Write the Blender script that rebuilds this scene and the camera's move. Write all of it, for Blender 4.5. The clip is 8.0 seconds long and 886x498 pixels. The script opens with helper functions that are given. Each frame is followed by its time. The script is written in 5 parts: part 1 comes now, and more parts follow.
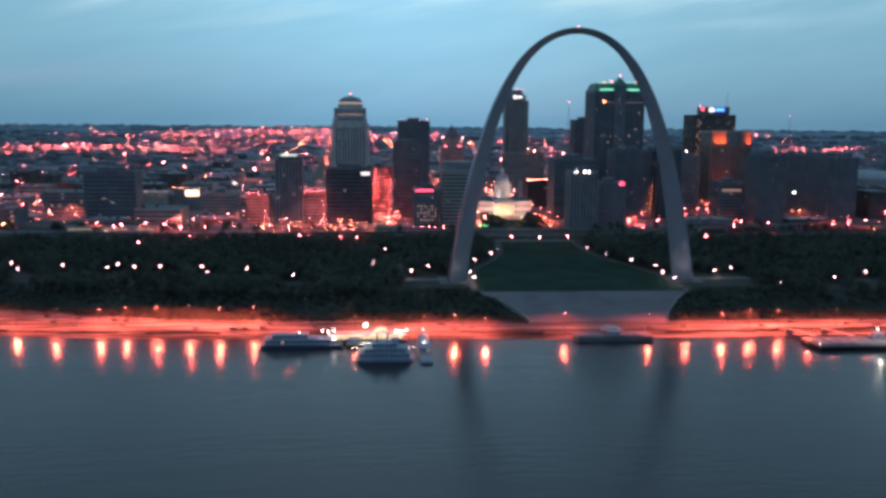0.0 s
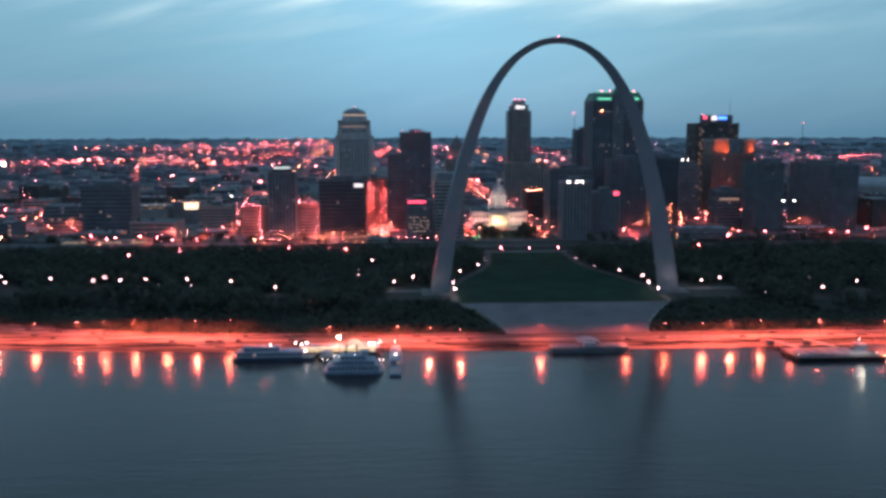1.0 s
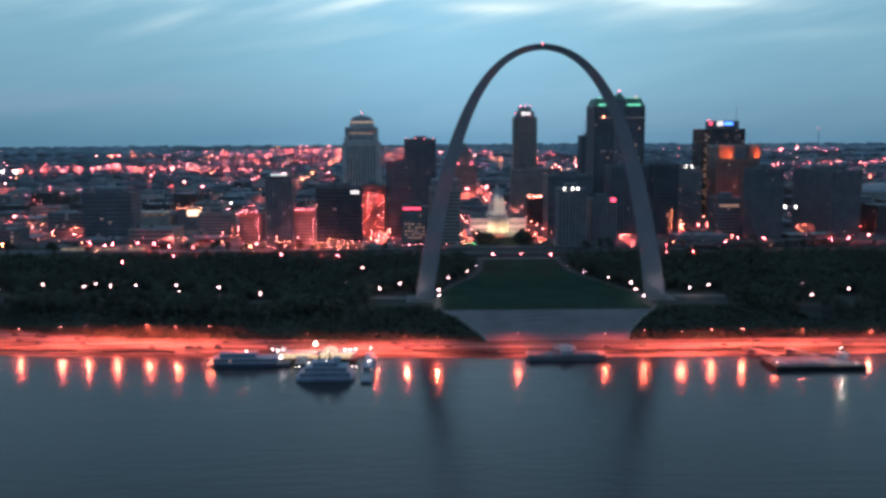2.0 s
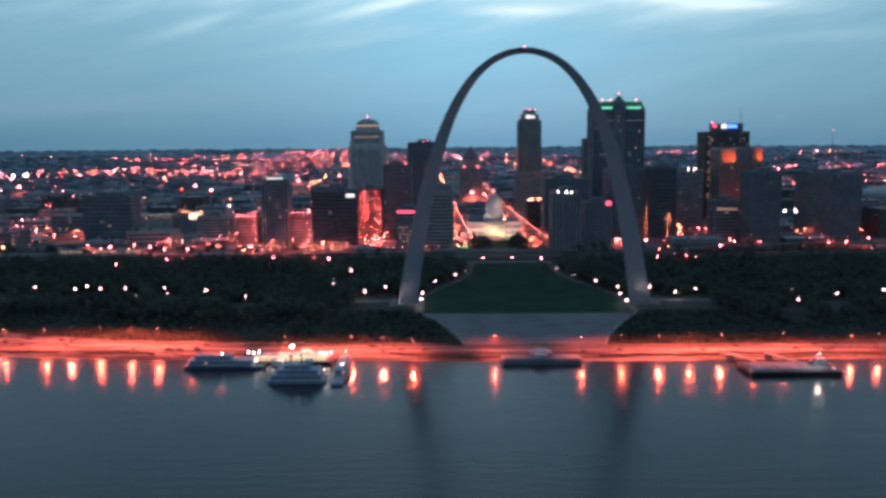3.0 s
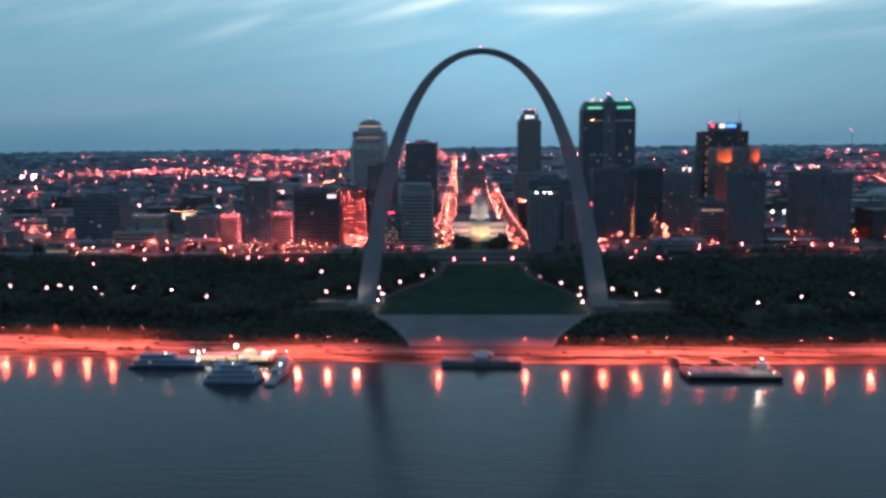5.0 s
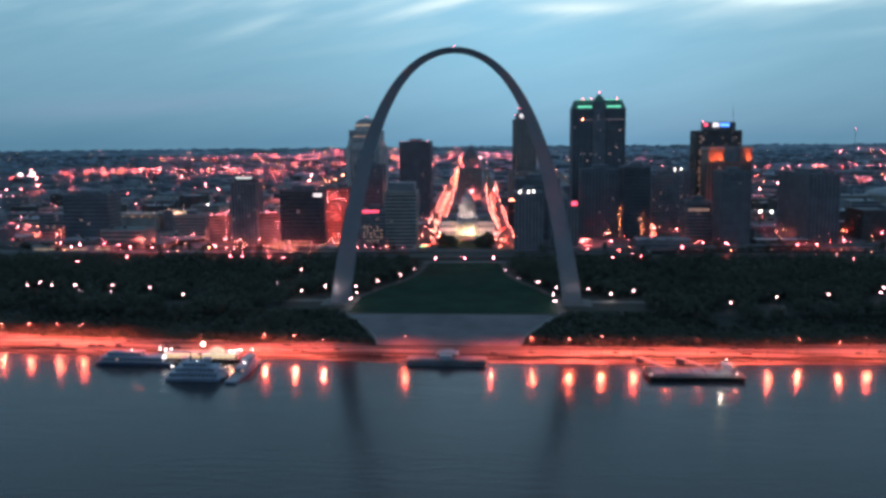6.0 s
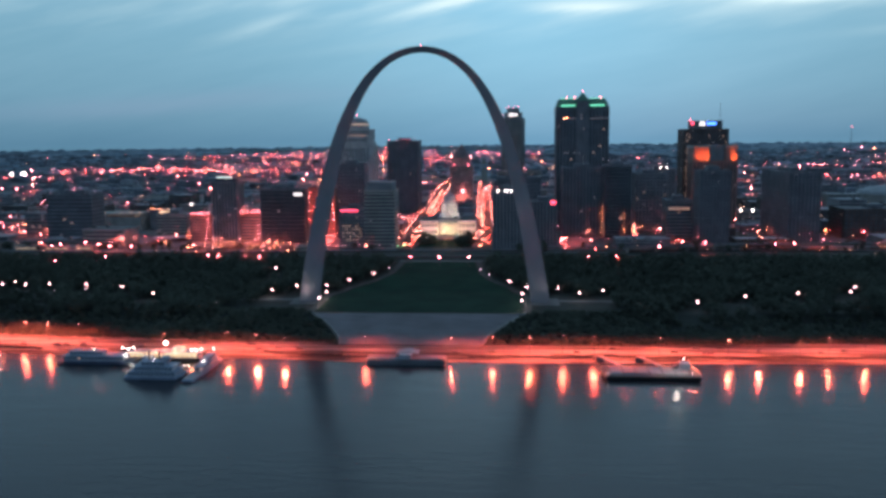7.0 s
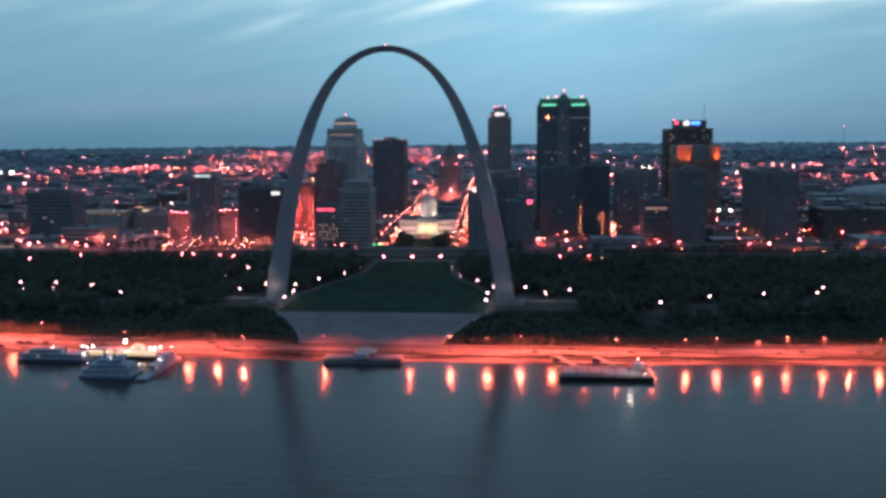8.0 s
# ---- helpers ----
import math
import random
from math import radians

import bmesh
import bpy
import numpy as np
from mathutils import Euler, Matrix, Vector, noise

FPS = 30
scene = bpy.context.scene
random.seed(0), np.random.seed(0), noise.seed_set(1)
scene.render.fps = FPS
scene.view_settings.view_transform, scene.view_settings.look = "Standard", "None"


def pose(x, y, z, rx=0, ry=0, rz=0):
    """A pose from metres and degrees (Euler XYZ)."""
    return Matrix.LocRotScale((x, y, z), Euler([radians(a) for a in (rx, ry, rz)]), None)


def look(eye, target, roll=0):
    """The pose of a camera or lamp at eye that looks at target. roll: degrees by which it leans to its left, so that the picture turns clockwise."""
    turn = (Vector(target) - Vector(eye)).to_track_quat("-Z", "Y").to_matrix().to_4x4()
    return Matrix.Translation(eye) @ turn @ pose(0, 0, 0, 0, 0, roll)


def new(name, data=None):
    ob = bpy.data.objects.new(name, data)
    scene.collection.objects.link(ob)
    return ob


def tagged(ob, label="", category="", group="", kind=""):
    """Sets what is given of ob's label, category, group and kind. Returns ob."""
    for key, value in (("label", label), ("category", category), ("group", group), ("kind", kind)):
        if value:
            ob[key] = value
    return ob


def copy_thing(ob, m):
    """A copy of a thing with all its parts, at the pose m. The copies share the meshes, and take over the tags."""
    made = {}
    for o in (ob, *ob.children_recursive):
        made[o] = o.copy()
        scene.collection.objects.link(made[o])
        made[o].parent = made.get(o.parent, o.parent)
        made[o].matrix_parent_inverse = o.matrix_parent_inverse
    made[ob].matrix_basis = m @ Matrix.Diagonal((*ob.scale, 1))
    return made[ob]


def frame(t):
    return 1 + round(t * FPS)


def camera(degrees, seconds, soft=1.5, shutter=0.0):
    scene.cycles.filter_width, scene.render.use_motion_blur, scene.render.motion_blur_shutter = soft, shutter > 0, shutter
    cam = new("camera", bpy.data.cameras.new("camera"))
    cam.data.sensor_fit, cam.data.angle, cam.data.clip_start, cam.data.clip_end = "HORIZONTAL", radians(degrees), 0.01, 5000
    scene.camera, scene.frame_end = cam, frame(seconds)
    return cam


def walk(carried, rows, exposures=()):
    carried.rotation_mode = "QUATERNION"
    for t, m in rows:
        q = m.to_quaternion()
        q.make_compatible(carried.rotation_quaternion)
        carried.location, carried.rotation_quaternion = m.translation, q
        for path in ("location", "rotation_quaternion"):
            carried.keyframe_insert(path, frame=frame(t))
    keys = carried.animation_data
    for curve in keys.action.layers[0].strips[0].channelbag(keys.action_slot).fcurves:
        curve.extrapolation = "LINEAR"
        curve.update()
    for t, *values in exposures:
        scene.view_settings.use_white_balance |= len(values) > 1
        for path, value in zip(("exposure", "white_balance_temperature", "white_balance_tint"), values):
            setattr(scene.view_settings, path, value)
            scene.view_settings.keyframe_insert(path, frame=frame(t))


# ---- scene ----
cam = camera(56.0, 8.0, soft=3.3)
PATH = [
    (0, (-150.162, -631.701, 121.907), (-150.006, -629.731, 121.604), 0.5),
    (0.5, (-133.967, -631.665, 122.063), (-133.839, -629.69, 121.774), 0.1),
    (1, (-117.856, -631.685, 122.259), (-117.757, -629.707, 121.981), -0.1),
    (1.5, (-102.024, -632.014, 122.43), (-101.956, -630.033, 122.161), -0.2),
    (3, (-55.389, -634.048, 123.121), (-55.409, -632.064, 122.865), -0.4),
    (3.5, (-39.898, -634.25, 123.292), (-39.944, -632.267, 123.039), -0.4),
    (4, (-24.461, -633.87, 123.464), (-24.531, -631.887, 123.211), -0.4),
    (4.5, (-8.987, -633.046, 123.611), (-9.079, -631.065, 123.357), -0.5),
    (6, (37.417, -630.025, 123.476), (37.27, -628.047, 123.218), -0.5),
    (6.5, (52.954, -628.952, 123.405), (52.795, -626.975, 123.146), -0.5),
    (7, (68.288, -627.777, 123.301), (68.12, -625.802, 123.041), -0.6),
    (7.5, (83.553, -626.478, 123.223), (83.377, -624.503, 122.962), -0.5),
    (8, (98.865, -625.127, 123.182), (98.683, -623.153, 122.92), -0.5),
]
walk(cam, [(t, look(eye, target, roll)) for t, eye, target, roll in PATH], [(0, 0.12), (1.5, 0.0), (8, 0.0)])

# overall light levels
SKY = 1.07
LEVEE_W = 60000.0

# ---------- sky and light ----------
world = bpy.data.worlds.new("dusk_sky")
scene.world = world
world.use_nodes = True
wn, wl = world.node_tree.nodes, world.node_tree.links
wn.clear()


def wmath(op, a, b=0.0, clamp=False):
    n = wn.new("ShaderNodeMath")
    n.operation, n.use_clamp = op, clamp
    for i, v in enumerate((a, b)):
        if isinstance(v, (int, float)):
            n.inputs[i].default_value = v
        else:
            wl.new(v, n.inputs[i])
    return n.outputs[0]


def ramp(nodes, links, source, stops, mode="LINEAR"):
    n = nodes.new("ShaderNodeValToRGB")
    n.color_ramp.interpolation = mode
    while len(n.color_ramp.elements) < len(stops):
        n.color_ramp.elements.new(0.5)
    for e, (at, c) in zip(n.color_ramp.elements, stops):
        e.position, e.color = at, (*c, 1) if len(c) == 3 else c
    links.new(source, n.inputs[0])
    return n.outputs[0]


wcoord = wn.new("ShaderNodeTexCoord")
wsep = wn.new("ShaderNodeSeparateXYZ")
wl.new(wcoord.outputs["Generated"], wsep.inputs[0])
wx, wy, wz = wsep.outputs
gradient = ramp(wn, wl, wmath("MULTIPLY", wz, 2.0, True), [
    (0.0, (0.130, 0.285, 0.415)), (0.035, (0.150, 0.325, 0.460)), (0.11, (0.190, 0.400, 0.545)), (0.21, (0.225, 0.460, 0.610)),
    (0.33, (0.265, 0.520, 0.680)), (0.55, (0.24, 0.45, 0.62)), (1.0, (0.17, 0.32, 0.46))])
# thin dusk cloud, in streaks that run with the horizon
ahead = wmath("MAXIMUM", wy, 0.08)
across, up = wmath("DIVIDE", wx, ahead), wmath("DIVIDE", wz, ahead)
along = wmath("ADD", across, 0.19)
comb = wn.new("ShaderNodeCombineXYZ")
wl.new(wmath("MULTIPLY", along, 4.2), comb.inputs[0])
wl.new(wmath("SUBTRACT", wmath("MULTIPLY", up, 26.0), wmath("MULTIPLY", along, 5.0)), comb.inputs[1])
cloud = wn.new("ShaderNodeTexNoise")
cloud.inputs["Scale"].default_value, cloud.inputs["Detail"].default_value, cloud.inputs["Roughness"].default_value = 1.0, 5.0, 0.55
wl.new(comb.outputs[0], cloud.inputs["Vector"])
streak = ramp(wn, wl, cloud.outputs[0], [(0.40, (0, 0, 0)), (0.68, (1, 1, 1))], "EASE")
high = ramp(wn, wl, up, [(0.085, (0, 0, 0)), (0.20, (1, 1, 1))], "EASE")
off = wmath("MULTIPLY", wmath("SUBTRACT", across, 0.04), 3.6)
bright_side = wmath("DIVIDE", 1.0, wmath("ADD", 1.0, wmath("MULTIPLY", off, off)))
frayed = wmath("MULTIPLY", wmath("SUBTRACT", cloud.outputs[0], 0.5), 0.030)


def wisp(at, height, length, depth, slope, strength):
    """One long bank of thin cloud, frayed along its edges."""
    a = wmath("SUBTRACT", across, at)
    b = wmath("SUBTRACT", wmath("ADD", up, frayed), wmath("ADD", wmath("MULTIPLY", a, slope), height))
    a, b = wmath("DIVIDE", a, length), wmath("DIVIDE", b, depth)
    fall = wmath("POWER", 2.718, wmath("MULTIPLY", wmath("ADD", wmath("MULTIPLY", a, a), wmath("MULTIPLY", b, b)), -1.0))
    return wmath("MULTIPLY", fall, strength)


amount = wmath("MULTIPLY", wmath("MULTIPLY", streak, high), wmath("ADD", wmath("MULTIPLY", bright_side, 0.42), 0.10))
for bank in ((-0.075, 0.158, 0.060, 0.0060, 0.21, 0.85), (0.080, 0.152, 0.058, 0.006, 0.03, 0.80), (0.285, 0.164, 0.095, 0.009, -0.05, 1.0), (-0.290, 0.141, 0.05, 0.006, 0.26, 0.24),
             (0.30, 0.150, 0.13, 0.018, 0.05, 0.22), (0.02, 0.170, 0.25, 0.012, 0.0, 0.30), (0.44, 0.12, 0.08, 0.006, 0.10, 0.12), (-0.11, 0.118, 0.12, 0.007, 0.12, 0.10)):
    amount = wmath("ADD", amount, wisp(*bank), True)
mottle = wn.new("ShaderNodeTexNoise")
mottle.inputs["Scale"].default_value, mottle.inputs["Detail"].default_value, mottle.inputs["Roughness"].default_value = 0.8, 6.0, 0.6
wl.new(comb.outputs[0], mottle.inputs["Vector"])
veil = ramp(wn, wl, mottle.outputs[0], [(0.3, (0.91, 0.93, 0.95)), (0.7, (1.09, 1.03, 1.03))])
soft_sky = wn.new("ShaderNodeMix")
soft_sky.data_type, soft_sky.blend_type = "RGBA", "MULTIPLY"
soft_sky.inputs[0].default_value = 1
wl.new(gradient, soft_sky.inputs[6])
wl.new(veil, soft_sky.inputs[7])
lift = wn.new("ShaderNodeMix")
lift.data_type, lift.blend_type = "RGBA", "MULTIPLY"
lift.inputs[0].default_value = 1
wl.new(soft_sky.outputs[2], lift.inputs[6])
wl.new(wmath("ADD", wmath("MULTIPLY", bright_side, 0.44), 0.755), lift.inputs[7])
gradient = lift.outputs[2]
mixc = wn.new("ShaderNodeMix")
mixc.data_type = "RGBA"
wl.new(amount, mixc.inputs[0])
wl.new(gradient, mixc.inputs[6])
mixc.inputs[7].default_value = (0.74, 0.90, 0.94, 1)
# a mauve band of far cloud low over the town
mauve = wn.new("ShaderNodeMix")
mauve.data_type = "RGBA"
wl.new(wisp(-0.42, 0.048, 0.24, 0.013, 0.04, 0.30), mauve.inputs[0])
wl.new(mixc.outputs[2], mauve.inputs[6])
mauve.inputs[7].default_value = (0.27, 0.36, 0.51, 1)
# the side away from the sunset is darker
east = ramp(wn, wl, wmath("ADD", wmath("MULTIPLY", wy, 0.5), 0.5), [(0.1, (0.76, 0.74, 0.80)), (0.75, (0.965, 1.01, 1.02))])
shade = wn.new("ShaderNodeMix")
shade.data_type, shade.blend_type = "RGBA", "MULTIPLY"
shade.inputs[0].default_value = 1
wl.new(mauve.outputs[2], shade.inputs[6])
wl.new(east, shade.inputs[7])
# clear air above the cloud, after sunset
sky = wn.new("ShaderNodeTexSky")
sky.sky_type, sky.sun_disc, sky.sun_elevation, sky.sun_rotation = "NISHITA", False, radians(-1.5), radians(10)
air = wn.new("ShaderNodeBackground")
wl.new(sky.outputs[0], air.inputs[0])
air.inputs[1].default_value = 0.02
back = wn.new("ShaderNodeBackground")
wl.new(shade.outputs[2], back.inputs[0])
back.inputs[1].default_value = SKY
both = wn.new("ShaderNodeAddShader")
wl.new(back.outputs[0], both.inputs[0])
wl.new(air.outputs[0], both.inputs[1])
out = wn.new("ShaderNodeOutputWorld")
wl.new(both.outputs[0], out.inputs[0])

SODIUM = (1.0, 0.128, 0.074)


def point_lamp(x, y, z, watts, colour=SODIUM, radius=0.6):
    lamp = bpy.data.lights.new("lamp_light", "POINT")
    lamp.energy, lamp.color, lamp.shadow_soft_size = watts, colour, radius
    ob = new("lamp_light", lamp)
    ob.location = (x, y, z)
    return ob


def down_lamp(x, y, z, watts, colour=SODIUM, radius=0.6, degrees=168):
    """A spot that throws light downwards, for street lamps and added fill."""
    return spot_lamp((x, y, z), (x, y + 0.01, z - 5), watts, degrees, colour, radius)


def spot_lamp(eye, target, watts, degrees, colour=SODIUM, radius=0.4):
    lamp = bpy.data.lights.new("flood_light", "SPOT")
    lamp.energy, lamp.color, lamp.shadow_soft_size = watts, colour, radius
    lamp.spot_size, lamp.spot_blend = radians(degrees), 0.35
    ob = new("flood_light", lamp)
    ob.matrix_world = look(eye, target)
    return ob


# ---------- materials ----------
def surface(name, colour, rough=0.8, metal=0.0, scale=0.3, vary=0.25, bump=0.0, fine=8.0, each=0.0, second=None, spec=0.5, stretch=None, edge=0.2):
    """A surface with broad stains and fine grain in world metres; each: how much pieces differ."""
    m = bpy.data.materials.new(name)
    m.use_nodes = True
    n, l = m.node_tree.nodes, m.node_tree.links
    p = n["Principled BSDF"]
    geo = n.new("ShaderNodeNewGeometry")
    broad, grain = n.new("ShaderNodeTexNoise"), n.new("ShaderNodeTexNoise")
    for t, s, d in ((broad, scale, 4), (grain, fine * scale, 3)):
        t.inputs["Scale"].default_value, t.inputs["Detail"].default_value = s, d
        if stretch:
            mp = n.new("ShaderNodeMapping")
            mp.inputs["Scale"].default_value = stretch
            l.new(geo.outputs["Position"], mp.inputs["Vector"])
            l.new(mp.outputs[0], t.inputs["Vector"])
        else:
            l.new(geo.outputs["Position"], t.inputs["Vector"])
    low = tuple(c * (1 - vary) for c in colour)
    top = second or tuple(min(1, c * (1 + vary)) for c in colour)
    a = ramp(n, l, broad.outputs[0], [(0.5 - edge, low), (0.5 + edge, top)])
    g = ramp(n, l, grain.outputs[0], [(0.3, (1 - vary * 0.6,) * 3), (0.7, (1, 1, 1))])
    mix = n.new("ShaderNodeMix")
    mix.data_type, mix.blend_type = "RGBA", "MULTIPLY"
    mix.inputs[0].default_value = 1
    l.new(a, mix.inputs[6])
    l.new(g, mix.inputs[7])
    last = mix.outputs[2]
    if each:
        info = n.new("ShaderNodeObjectInfo")
        v = ramp(n, l, info.outputs["Random"], [(0, (1 - each,) * 3), (1, (1, 1, 1))])
        m2 = n.new("ShaderNodeMix")
        m2.data_type, m2.blend_type = "RGBA", "MULTIPLY"
        m2.inputs[0].default_value = 1
        l.new(last, m2.inputs[6])
        l.new(v, m2.inputs[7])
        last = m2.outputs[2]
    l.new(last, p.inputs["Base Color"])
    r = n.new("ShaderNodeMapRange")
    r.inputs["To Min"].default_value, r.inputs["To Max"].default_value = max(0.02, rough - 0.12), min(1, rough + 0.12)
    l.new(grain.outputs[0], r.inputs["Value"])
    l.new(r.outputs[0], p.inputs["Roughness"])
    p.inputs["Metallic"].default_value = metal
    p.inputs["Specular IOR Level"].default_value = spec
    if bump:
        b = n.new("ShaderNodeBump")
        b.inputs["Strength"].default_value, b.inputs["Distance"].default_value = 0.6, bump
        l.new(grain.outputs[0], b.inputs["Height"])
        l.new(b.outputs[0], p.inputs["Normal"])
    return m


def glow(name, colour, strength, sampled=True):
    m = bpy.data.materials.new(name)
    m.use_nodes = True
    n, l = m.node_tree.nodes, m.node_tree.links
    p = n["Principled BSDF"]
    p.inputs["Base Color"].default_value = (0.6, 0.6, 0.6, 1)
    p.inputs["Emission Color"].default_value = (*colour, 1)
    p.inputs["Emission Strength"].default_value = strength
    if not sampled:
        m.cycles.emission_sampling = "NONE"
    return m


def water_surface():
    m = bpy.data.materials.new("river_water")
    m.use_nodes = True
    n, l = m.node_tree.nodes, m.node_tree.links
    p = n["Principled BSDF"]
    p.inputs["Roughness"].default_value, p.inputs["IOR"].default_value = 0.16, 1.33
    geo = n.new("ShaderNodeNewGeometry")
    big, small = n.new("ShaderNodeTexNoise"), n.new("ShaderNodeTexNoise")
    mp = n.new("ShaderNodeMapping")
    mp.inputs["Scale"].default_value = (0.28, 1.0, 1.0)
    l.new(geo.outputs["Position"], mp.inputs["Vector"])
    for t, s in ((big, 0.012), (small, 0.22)):
        t.inputs["Scale"].default_value, t.inputs["Detail"].default_value = s, 4
        l.new(mp.outputs[0], t.inputs["Vector"])
    c = ramp(n, l, big.outputs[0], [(0.35, (0.027, 0.029, 0.039)), (0.7, (0.044, 0.045, 0.054))])
    l.new(c, p.inputs["Base Color"])
    swell = n.new("ShaderNodeTexNoise")
    swell.inputs["Scale"].default_value, swell.inputs["Detail"].default_value = 0.05, 3
    l.new(mp.outputs[0], swell.inputs["Vector"])
    b0 = n.new("ShaderNodeBump")
    b0.inputs["Strength"].default_value, b0.inputs["Distance"].default_value = 0.30, 0.5
    l.new(swell.outputs[0], b0.inputs["Height"])
    b = n.new("ShaderNodeBump")
    b.inputs["Strength"].default_value, b.inputs["Distance"].default_value = 0.42, 0.40
    l.new(small.outputs[0], b.inputs["Height"])
    l.new(b0.outputs[0], b.inputs["Normal"])
    l.new(b.outputs[0], p.inputs["Normal"])
    r = ramp(n, l, big.outputs[0], [(0.3, (0.205,) * 3), (0.75, (0.285,) * 3)])
    l.new(r, p.inputs["Roughness"])
    return m


WATER = water_surface()
STEEL = surface("stainless_steel", (0.41, 0.41, 0.46), 0.46, 0.72, 0.05, 0.10, 0.01, 40)


def brushed(m, amount):
    """Fine vertical brush marks, which draw lamps out into upright streaks."""
    n, l = m.node_tree.nodes, m.node_tree.links
    gloss, mix, up = n.new("ShaderNodeBsdfAnisotropic"), n.new("ShaderNodeMixShader"), n.new("ShaderNodeCombineXYZ")
    up.inputs[2].default_value = 1
    gloss.inputs["Color"].default_value = (0.42, 0.46, 0.53, 1)
    gloss.inputs["Roughness"].default_value, gloss.inputs["Anisotropy"].default_value = 0.13, -0.99
    l.new(up.outputs[0], gloss.inputs["Tangent"])
    mix.inputs[0].default_value = amount
    l.new(n["Principled BSDF"].outputs[0], mix.inputs[1])
    l.new(gloss.outputs[0], mix.inputs[2])
    l.new(mix.outputs[0], n["Material Output"].inputs[0])


brushed(STEEL, 0.62)
COBBLE = surface("levee_cobbles", (0.125, 0.110, 0.10), 0.85, 0, 0.22, 0.85, 0.06, 9, stretch=(0.07, 1.0, 1.0), edge=0.08)
GRASS = surface("park_grass", (0.010, 0.040, 0.026), 0.9, 0, 0.04, 0.30, 0.05, 40, spec=0.12)
UNDERWOOD = surface("park_ground", (0.021, 0.027, 0.024), 0.95, 0, 0.05, 0.35, 0.05, 30)
CITYGROUND = surface("city_ground", (0.125, 0.13, 0.15), 0.9, 0, 0.012, 0.45, 0.0, 12)
# the blue-grey haze of the distance is put into this base colour
HAZED_LAND = surface("hazed_far_land", (0.165, 0.235, 0.30), 0.95, 0, 0.004, 0.40, 0.0, 10)
PATHWAY = surface("worn_path", (0.062, 0.068, 0.066), 0.9, 0, 0.08, 0.25, 0.01, 20)
DRIFT = surface("river_silt", (0.035, 0.03, 0.028), 0.95, 0, 0.5, 0.5, 0.05, 8)
QUAY = surface("quay_paving", (0.165, 0.15, 0.14), 0.85, 0, 0.22, 0.6, 0.02, 9, stretch=(0.06, 1.0, 1.0), edge=0.1)
ASPHALT = surface("asphalt", (0.060, 0.058, 0.058), 0.85, 0, 0.06, 0.25, 0.01, 25)
CONCRETE = surface("concrete", (0.36, 0.35, 0.34), 0.85, 0, 0.08, 0.18, 0.02, 20, 0.12)
APRON = surface("worn_apron", (0.15, 0.155, 0.16), 0.9, 0, 0.08, 0.25, 0.01, 20)
PALE = surface("pale_stone", (0.53, 0.51, 0.51), 0.8, 0, 0.1, 0.15, 0.02, 18, 0.1)
STAIR = surface("stair_stone", (0.25, 0.235, 0.255), 0.85, 0, 0.05, 0.18, 0.02, 25)
GREYSTONE = surface("grey_stone", (0.24, 0.25, 0.28), 0.8, 0, 0.1, 0.2, 0.02, 15, 0.15)
# lighter and bluer than the stone itself: haze on the towers is mixed in
DARKSTONE = surface("dark_stone", (0.160, 0.176, 0.208), 0.7, 0, 0.1, 0.2, 0.01, 15, 0.15)
BROWN = surface("brown_brick", (0.12, 0.095, 0.095), 0.85, 0, 0.12, 0.25, 0.02, 18, 0.2)
# pink lamplight on the tower and garages is put into this base colour
PINK = surface("pink_lit_stone", (0.30, 0.19, 0.17), 0.75, 0, 0.1, 0.2, 0.01, 15, 0.1)
# glazing colour also raised to hold the haze before the towers
GLASS = surface("dark_glazing", (0.080, 0.092, 0.118), 0.45, 0, 0.06, 0.3, 0, 8, 0.25)
GLASSBLUE = surface("blue_glazing", (0.045, 0.062, 0.085), 0.40, 0, 0.06, 0.3, 0, 8, 0.25)
ROOF = surface("flat_roof", (0.17, 0.18, 0.20), 0.9, 0, 0.08, 0.3, 0.02, 10, 0.3)
PALEROOF = surface("pale_roof", (0.33, 0.36, 0.40), 0.8, 0, 0.08, 0.2, 0.02, 10, 0.2)
COPPER = surface("green_copper", (0.09, 0.21, 0.16), 0.6, 0.2, 0.2, 0.25, 0.01, 10)
METAL = surface("painted_metal", (0.12, 0.12, 0.13), 0.5, 0.6, 0.5, 0.2)
NAVY = surface("navy_hull", (0.07, 0.10, 0.17), 0.5, 0, 0.2, 0.25)
HULL = surface("black_hull", (0.018, 0.018, 0.022), 0.5, 0, 0.2, 0.3)
BOATPAINT = surface("boat_paint", (0.38, 0.44, 0.52), 0.5, 0, 0.3, 0.15, 0.0, 10, 0.1)
BOATBLUE = surface("boat_roof", (0.27, 0.34, 0.46), 0.6, 0, 0.2, 0.2, 0.0, 8, 0.15)
BARK = surface("bark", (0.06, 0.045, 0.035), 0.95, 0, 1.0, 0.3)
LEAF = surface("leaves", (0.126, 0.146, 0.122), 0.9, 0, 0.025, 0.28, 0, 14, 0.12, spec=0.2)
def let_through(m, share):
    """Leaves that pass on part of the light."""
    n, l = m.node_tree.nodes, m.node_tree.links
    p, o = n["Principled BSDF"], n["Material Output"]
    tr, mx = n.new("ShaderNodeBsdfTranslucent"), n.new("ShaderNodeMixShader")
    mx.inputs[0].default_value = share
    l.new(p.inputs["Base Color"].links[0].from_socket, tr.inputs[0])
    l.new(p.outputs[0], mx.inputs[1])
    l.new(tr.outputs[0], mx.inputs[2])
    l.new(mx.outputs[0], o.inputs[0])


let_through(LEAF, 0.42)
RUBBER = surface("tyre_rubber", (0.02, 0.02, 0.02), 0.9)
